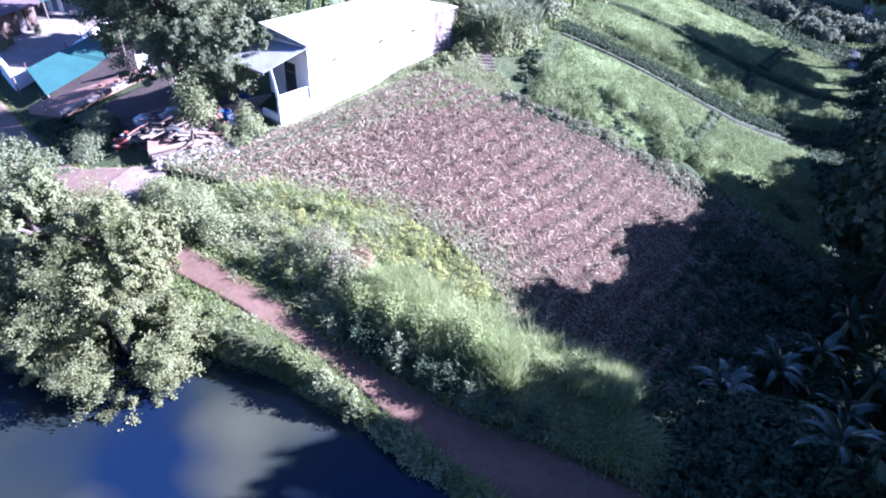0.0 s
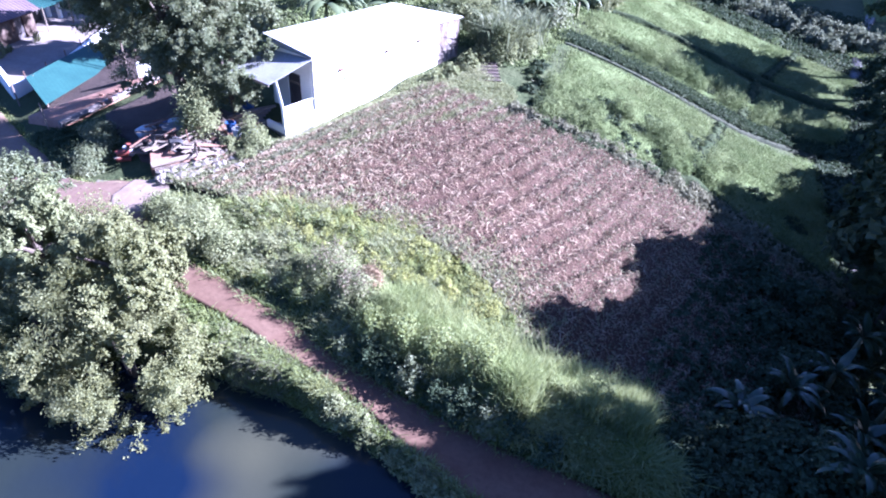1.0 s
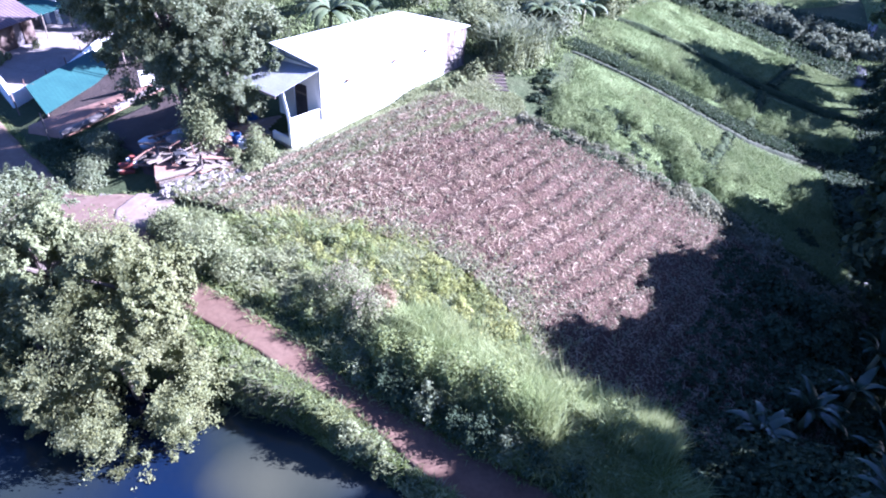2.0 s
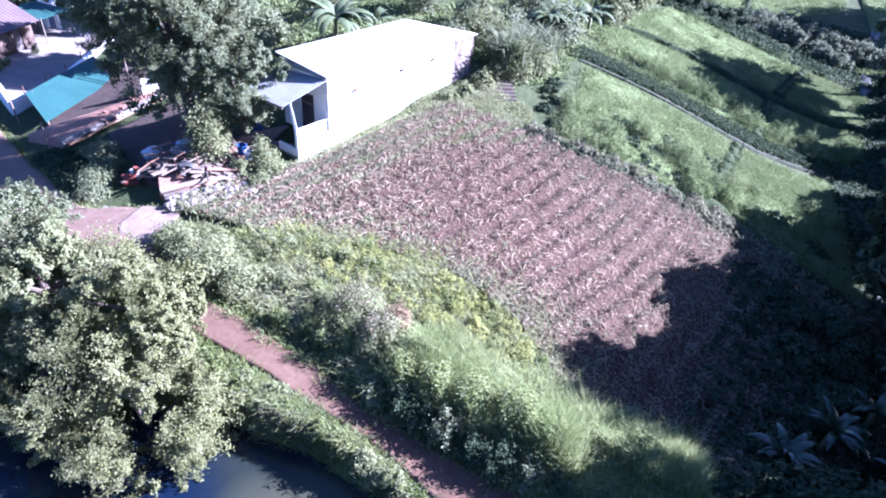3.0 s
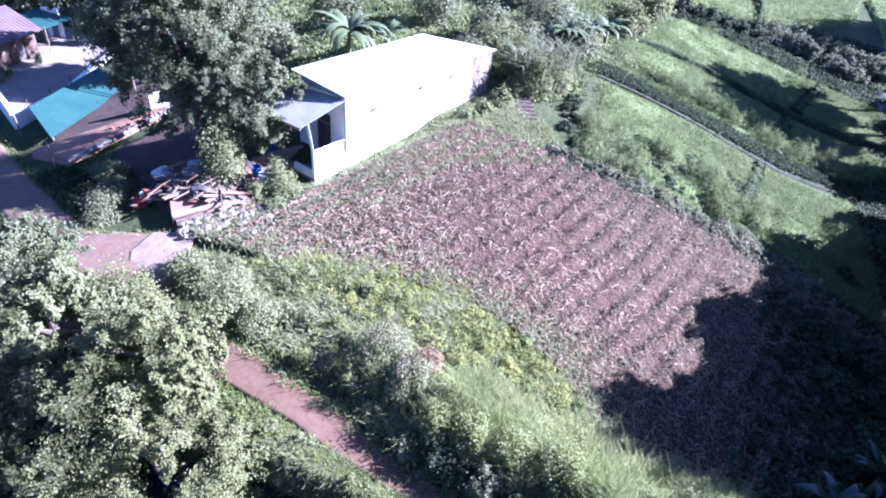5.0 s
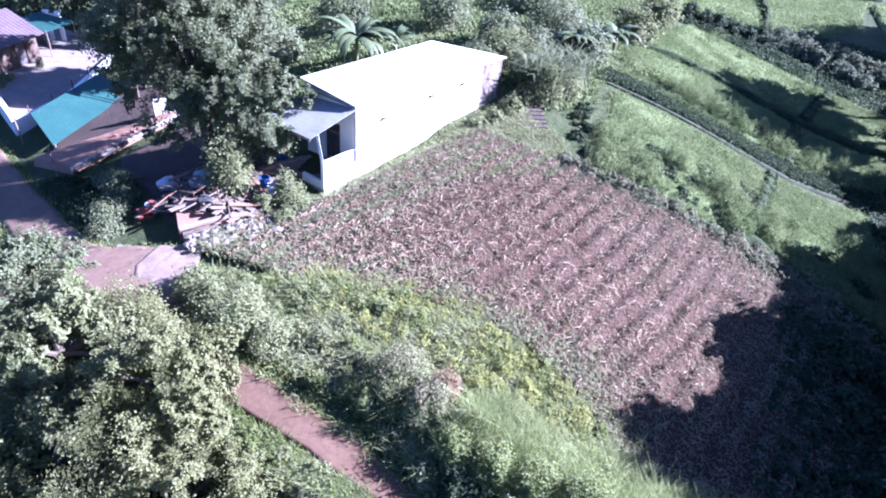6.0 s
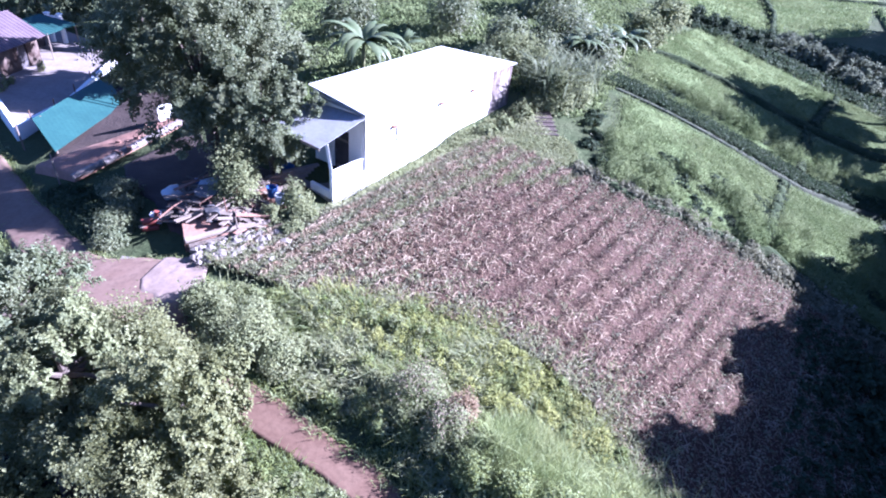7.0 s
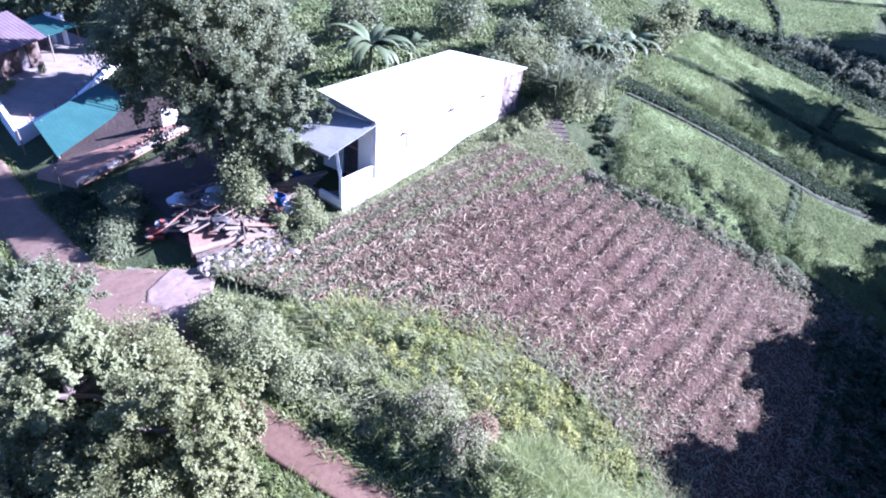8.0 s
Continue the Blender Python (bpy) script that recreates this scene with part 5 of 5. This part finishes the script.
for (ax, ay), (bx, by) in zip(KERB[:-1], KERB[1:]):
    za, zb = float(land(ax, ay)), float(land(bx, by))
    part("kerb_length", rod([(ax, ay, za + 0.22), (ax * 0.02 + bx * 0.98, ay * 0.02 + by * 0.98, zb + 0.22)], [0.15, 0.15], 6), PALE_CONCRETE, CL)
wall = thing("low_wall", (0, 0, 0), "low whitewashed wall stub at the yard's corner", "wall")
part("wall", beam((-21.5, 30.7), (-20.5, 31.5), 0.2, 0.35, -1.6), PLASTER, wall)
for k in range(9):
    x, y = -21.7 + RNG.normal(0, 0.25), 28.6 + 0.25 * k - 0.9 + RNG.normal(0, 0.15)
    tagged(part("brick_piece", box((x, y, float(land(x, y)) + 0.26), (x + 0.22, y + 0.11, float(land(x, y)) + 0.36 + 0.05 * (k % 3)), 0.01), CLAY), "loose clay brick on the terrace rim", "brick", "loose bricks")

# ---- scrap yard ----
PLAT_Z = 0.14


def LD(x, y):
    """Height of the yard: the raised platform of scrap, or the ground."""
    on = -16.5 < x < -12.7 and y < 26.0 and y - 21.8 > 0.92 * (x + 14.9)
    return max(float(land(x, y)), PLAT_Z - 0.09 if on else -9.0)


sheet("yard_floor", ragged([(-21.2, 26.4), (-17.6, 23.6), (-15.4, 22.3), (-14.8, 21.7), (-13.2, 22.9)], 0.6), ragged([(-19.6, 30.5), (-17.4, 28.6), (-15.0, 27.4), (-13.8, 27.0), (-12.6, 25.6)], 0.8), 50, 30, YARD_EARTH, 0.08, lambda x, y: bumps(x, y, 1.8, 0.03), "trodden reddish clay floor of the yard", "yard")
sheet("yard_floor", ragged([(-25.2, 27.7), (-24.2, 28.1), (-22.6, 29.2), (-21.4, 30.8), (-20.2, 32.0)], 0.5), ragged([(-27.6, 35.8), (-26, 36.5), (-24.5, 36.6), (-22.5, 36.2), (-20.5, 35.5)], 0.8), 40, 30, YARD_EARTH, 0.08, lambda x, y: bumps(x, y, 1.8, 0.03), "bare reddish earth behind the clay terrace", "yard")
PLAT = thing("scrap_platform", (0, 0, 0), "raised earth platform heaped with scrap", "platform")
part("earth", prism([(-15.02, 21.47), (-12.85, 23.3), (-12.6, 24.6), (-13.4, 25.7), (-15.3, 26.0), (-16.5, 25.0), (-16.2, 23.3), (-15.7, 22.5)], -0.9, PLAT_Z), CLAY, PLAT)
PAD = thing("concrete_pad", (0, 0, 0), "flat grey concrete pad beside the road", "pad")
part("pad", prism([(-16.7, 20.85), (-14.75, 21.1), (-15.25, 21.9), (-15.85, 22.8), (-16.9, 22.6)], -1.0, -0.55), CONCRETE, PAD)
part("kerb", beam((-16.95, 20.75), (-14.65, 20.95), 0.22, -0.42, -1.0), PALE_CONCRETE, PAD, "pale kerb along the pad")
sheet("culvert_slab", ragged([(-15.6, 19.5), (-15.0, 19.2), (-14.4, 19.0), (-13.6, 18.9), (-13.2, 19.1)], 0.7, 60), ragged([(-15.5, 20.3), (-15.0, 20.5), (-14.4, 20.6), (-13.8, 20.2), (-13.3, 19.7)], 0.6, 60), 40, 16, PALE_DIRT, 0.105, lambda x, y: bumps(x, y, 1.6, 0.015) + bumps(x, y, 4.0, 0.02), "pale worn concrete where path meets road", "slab", skirt=0.06)
sill = thing("concrete_beam", (0, 0, 0), "long weathered logs edging the scrap yard", "log")
part("beam", rod([(-15.0, 21.5, 0.17), (-14.0, 22.45, 0.21), (-12.85, 23.4, 0.18)], [0.12, 0.11, 0.09], 9), WOOD, sill)
part("log", rod([(-14.85, 21.45, 0.0), (-13.9, 22.3, 0.0), (-13.2, 22.9, 0.02)], [0.10, 0.11, 0.09], 9), BARK, sill)

for k in range(110):
    u, off = RNG.random(), abs(RNG.normal(0, 0.5))
    x, y = -14.75 + 2.1 * u + 0.72 * off + RNG.normal(0, 0.1), 21.2 + 1.95 * u - 0.7 * off + RNG.normal(0, 0.1)
    r = RNG.uniform(0.07, 0.22)
    bm = bmesh.new()
    bmesh.ops.create_icosphere(bm, subdivisions=1, radius=r)
    ax, ay, az = RNG.uniform(0.7, 1.4), RNG.uniform(0.6, 1.1), RNG.uniform(0.45, 0.8)
    for vv in bm.verts:
        vv.co = Vector((vv.co.x * ax, vv.co.y * ay, vv.co.z * az)) * RNG.uniform(0.72, 1.15)
    ob = tagged(part("stone", bm, STONE), "pale rubble stone heaped at the field's edge", "stone", "rubble heap")
    ob.location = (x, y, max(LD(x, y), float(land(x, y)) + 0.12) + r * 0.25 + 0.03)
    ob.rotation_euler = (0, 0, RNG.uniform(0, 3.1))


def plank(at, turn, length, tilt=0.0, material=None, wide=0.16, up=0.12):
    ob = tagged(part("plank", box((-length / 2, -wide / 2, -0.018), (length / 2, wide / 2, 0.018), 0.004), material or WOOD), "weathered loose plank lying in the scrap yard", "plank", "loose planks")
    ob.matrix_world = pose(at[0], at[1], LD(*at) + up, 0, tilt, turn)
    return ob


for k in range(104):
    x, y = -16.9 + 3.6 * RNG.random(), 22.6 + 3.0 * RNG.random()
    plank((x, y), RNG.uniform(-35, 85), RNG.uniform(0.35, 1.5), RNG.normal(0, 9), (WOOD, CLAY, WOOD, BARK, WOOD)[k % 5], RNG.uniform(0.08, 0.24), RNG.uniform(0.13, 0.4))
for k in range(26):
    x, y = -16.4 + 2.6 * RNG.random(), 22.8 + 2.8 * RNG.random()
    n = RNG.uniform(0.4, 1.1)
    bent = RNG.normal(0, 0.1, 2)
    ob = tagged(part("branch", rod([(-n, 0, 0), (0, bent[0], 0.06), (n, bent[1], 0.02)], [0.035, 0.028, 0.014], 6), (BARK, WOOD, RUST)[k % 3]), "dry stick thrown on the scrap heap", "stick", "sticks in the yard")
    ob.matrix_world = pose(x, y, LD(x, y) + RNG.uniform(0.12, 0.45), 0, RNG.normal(0, 8), RNG.uniform(0, 180))
for k in range(22):
    x, y = -16.4 + 2.8 * RNG.random(), 22.8 + 2.8 * RNG.random()
    sack_size = RNG.uniform(0.08, 0.2)
    bm = bmesh.new()
    bmesh.ops.create_icosphere(bm, subdivisions=1, radius=sack_size)
    for vv in bm.verts:
        vv.co = Vector((vv.co.x * RNG.uniform(0.7, 1.5), vv.co.y * RNG.uniform(0.7, 1.2), vv.co.z * RNG.uniform(0.4, 0.9)))
    ob = tagged(part("rubble_lump", bm, (CLAY, WOOD, PALE_CONCRETE, CLAY)[k % 4]), "broken lump of clay or concrete in the yard", "rubble", "yard rubble")
    ob.location = (x, y, LD(x, y) + 0.1 + sack_size * 0.4)
for k in range(8):
    plank((-13.7 + 0.1 * k, 26.2 + 0.08 * k), 15 + 4 * k, 1.5, RNG.normal(0, 4), (WOOD, PALE_CONCRETE)[k % 2], 0.2, 0.14 + 0.05 * k)


def bucket(at, r, high, material, label, up=0.1, cat="bucket"):
    t = thing("bucket", (at[0], at[1], LD(*at) + up), label, cat)
    bm = bmesh.new()
    prof = [(r * 0.8, 0), (r, high), (r * 1.06, high), (r * 1.06, high + 0.03), (r * 0.93, high + 0.03), (r * 0.75, 0.03)]
    rings = [[bm.verts.new((p[0] * math.cos(a * math.pi / 8), p[0] * math.sin(a * math.pi / 8), p[1])) for a in range(16)] for p in prof]
    for a, b in zip(rings[:-1], rings[1:]):
        for k in range(16):
            bm.faces.new((a[k], a[(k + 1) % 16], b[(k + 1) % 16], b[k]))
    bm.faces.new(rings[-1])
    bm.faces.new(rings[0][::-1])
    part("body", bm, material, t)
    part("handle", rod([(r * math.cos(k * math.pi / 6), 0.02, high + 0.02 + 0.7 * r * math.sin(k * math.pi / 6)) for k in range(7)], [0.008] * 7, 5), RUST, t)
    return t


bucket((-13.3, 24.7), 0.2, 0.38, BLUE, "blue plastic bucket in the scrap yard", 0.35)
bucket((-12.9, 24.4), 0.18, 0.34, WHITE_PLASTIC, "white plastic bucket in the scrap yard", 0.3)
bucket((-13.6, 26.9), 0.3, 0.85, BLUE, "blue plastic barrel beside the shed porch", 0.1, "barrel")
bucket((-16.9, 22.9), 0.2, 0.35, WHITE_PLASTIC, "grey-white plastic bucket by the bushes", 0.1)


def sack(at, size, material, label, name="sack"):
    bm = bmesh.new()
    bmesh.ops.create_icosphere(bm, subdivisions=3, radius=1.0)
    for vv in bm.verts:
        n = noise.noise(vv.co * 1.7 + Vector((at[0], at[1], 0)))
        vv.co = Vector((vv.co.x * size[0], vv.co.y * size[1], vv.co.z * size[2])) * (1 + 0.28 * n)
    ob = tagged(part(name, bm, material, smooth=True), label, name.replace("_", " "))
    ob.location = (at[0], at[1], LD(*at) + size[2] * 0.75 + 0.08)
    ob.rotation_euler = (0, 0, RNG.random() * 3)
    return ob


sack((-17.3, 24.7), (0.42, 0.32, 0.3), WHITE_PLASTIC, "bulging white sack in the scrap yard")
sack((-16.6, 25.6), (0.5, 0.3, 0.22), BLUE, "crumpled blue tarpaulin under the tree", "tarpaulin")
sack((-16.0, 25.0), (0.45, 0.35, 0.2), WHITE_PLASTIC, "crumpled pale plastic sheet under the tree", "plastic_sheet")
sack((-12.7, 25.2), (0.35, 0.3, 0.25), BLUE, "dark blue cloth bundle beside the buckets", "bundle")

tbl = thing("round_tabletop", (-15.5, 24.0, LD(-15.5, 24.0) + 0.1), "grey round tabletop on a stubby pedestal", "table")
part("top", rod([(0, 0, 0.42), (0, 0, 0.47)], [0.42, 0.42], 24), CONCRETE, tbl)
part("pedestal", rod([(0, 0, 0), (0, 0, 0.42)], [0.16, 0.1], 10), CONCRETE, tbl)
eng = thing("scrap_engine", (-14.8, 23.0, LD(-14.8, 23.0) + 0.1), "black scrap engine with a wheel and bent frame", "engine", turn=40)
part("block", box((-0.25, -0.16, 0.1), (0.25, 0.16, 0.42), 0.04), BLACK, eng)
for s in (-0.2, 0.2):
    bm = bmesh.new()
    pts = [(0.22 * math.cos(k * math.pi / 8), s, 0.22 + 0.22 * math.sin(k * math.pi / 8)) for k in range(17)]
    part("wheel", rod(pts, [0.04] * 17, 6, bm), BLACK, eng)
part("frame", rod([(-0.3, 0, 0.1), (-0.35, 0, 0.7), (0.1, 0.1, 0.85)], [0.02] * 3, 6), RUST, eng)
part("frame", rod([(0.5, -0.1, 0.0), (0.45, -0.05, 0.8)], [0.02] * 2, 6), RUST, eng)
# Made-up pump standing in for a red plant at this spot.
pump = thing("red_pump", (-17.0, 22.6, LD(-17.0, 22.6)), "small red pump among the weeds, in place of a red plant", "pump", turn=30)
pump.scale = (1.4, 1.4, 1.4)
part("body", rod([(-0.15, 0, 0.22), (0.15, 0, 0.25)], [0.1, 0.09], 12), RED, pump)
part("base", box((-0.2, -0.1, 0.0), (0.2, 0.1, 0.12), 0.02), RED, pump)
part("spout", rod([(0.14, 0, 0.25), (0.2, 0, 0.4), (0.22, 0, 0.5)], [0.05, 0.05, 0.07], 8), RED, pump)
sheet_ = thing("rusty_sheet", (-14.0, 24.6, LD(-14.0, 24.6) + 0.14), "rusty sheet of scrap metal lying flat", "metal sheet", turn=25)
part("sheet", corrugated([(-0.8, -0.45, 0), (0.8, -0.45, 0.03), (0.8, 0.45, 0.08), (-0.8, 0.45, 0.04)], 8, 0.015), RUST, sheet_)

steps = thing("earth_steps", (-3.6, 33.6, float(land(-3.6, 33.6))), "worn brown earth steps edged with sticks", "steps", turn=12)
for k in range(6):
    rise = float(land(-3.6, 33.6 + 0.42 * k)) - float(land(-3.6, 33.6)) + 0.1
    part("tread", box((-0.55, 0.42 * k, rise - 0.35), (0.55, 0.42 * k + 0.40, rise + 0.04), 0.03), YARD_EARTH, steps)
    part("riser", rod([(-0.6, 0.42 * k - 0.02, rise + 0.02), (0.6, 0.42 * k, rise + 0.03)], [0.05, 0.045], 7), BARK, steps, "weathered stick")

# Bushes in the darkened leaf give the dip its shade by colour.
for x, y, hh, r in [(-1.2, 37.2, 0.35, 0.55), (-1.4, 36.1, 0.35, 0.6), (-1.3, 35.0, 0.3, 0.6), (-1.5, 33.9, 0.3, 0.5), (-1.0, 32.6, 0.3, 0.45)]:
    shrub("dip_bush", (x, y), hh, r, LEAF_SHADE, 800, 0.10, "low growth in the dip beside the first paddy, coloured dark for shade", group="growth in the dip")

# Set to shade the path; two in three take the shade-darkened leaf.
for k, (x, y, hh) in enumerate([(-5.0, 14.4, 0.6), (-4.3, 14.1, 0.85), (-3.7, 13.9, 0.75), (-3.0, 13.6, 1.0), (-2.3, 13.4, 0.8), (-1.7, 13.15, 1.0), (-1.0, 12.95, 0.85), (-0.3, 12.8, 0.95), (0.5, 12.6, 0.8)]):
    shrub("path_bush", (x, y), hh, 0.42 + 0.05 * (k % 3), (LEAF_SHADE, LEAF_DARK)[k % 3 == 0], 1500, 0.07, "leafy green bush overhanging the edge of the dirt path", group="bushes along the path")

# bushes round the yard
# The verge bushes' shade is put in by colour through LEAF_SHADE.
for x, y, hh, r, m in [(-22.0, 24.7, 0.4, 0.9, LEAF_SHADE), (-20.9, 24.3, 0.5, 0.9, LEAF_SHADE), (-20.0, 23.6, 0.45, 0.9, LEAF_SHADE), (-19.2, 22.9, 0.5, 0.9, LEAF_SHADE), (-18.4, 22.5, 0.7, 0.8, LEAF_DARK), (-19.6, 24.7, 0.8, 0.8, LEAF_DARK), (-17.9, 21.6, 0.5, 0.6, LEAF_DARK), (-18.7, 23.7, 0.6, 0.7, LEAF_DARK)]:
    shrub("roadside_bush", (x, y), hh, r, m, 3200, 0.08, "dark green bush between road and yard", group="roadside bushes")
for x, y, hh, r in [(-12.35, 24.6, 1.3, 0.6), (-12.9, 23.7, 0.7, 0.5), (-11.9, 24.0, 0.7, 0.6), (-12.0, 23.2, 0.5, 0.5)]:
    shrub("weed_bush", (x, y), hh, r, LEAF_GREY, 2000, 0.075, "pale grey-green weed bush by the shed corner", group="weeds by the shed")
for x, y, hh, r in [(-15.3, 17.0, 1.2, 0.8), (-14.4, 16.8, 1.6, 0.85), (-13.5, 16.8, 1.9, 0.85), (-12.7, 16.4, 1.6, 0.8), (-12.1, 15.9, 1.3, 0.7)]:
    shrub("road_bush", (x, y), hh, r, LEAF_NEAR, 2900, 0.07, "leafy pale bush where the path leaves the road", group="bushes by the road")
for x, y, hh, r in [(-13.0, 18.9, 0.9, 0.7), (-12.2, 18.3, 1.0, 0.7), (-11.3, 18.6, 0.8, 0.7), (-11.8, 17.5, 0.8, 0.6), (-10.9, 17.5, 1.4, 0.9), (-9.9, 17.2, 0.9, 0.7)]:
    shrub("bank_bush", (x, y), hh, r, LEAF_GREY, 2900, 0.07, "leafy bush beside the path and field", group="bushes by the path")
for x, y, hh, r in [(-5.6, 33.5, 0.6, 0.5), (-5.0, 34.8, 0.8, 0.6), (-4.4, 36.2, 0.9, 0.7), (-6.3, 32.6, 0.5, 0.5)]:
    shrub("wall_bush", (x, y), hh, r, LEAF_GREY, 1300, 0.13, "scraggy pale bush growing against the stained wall", group="bushes at the wall's end")
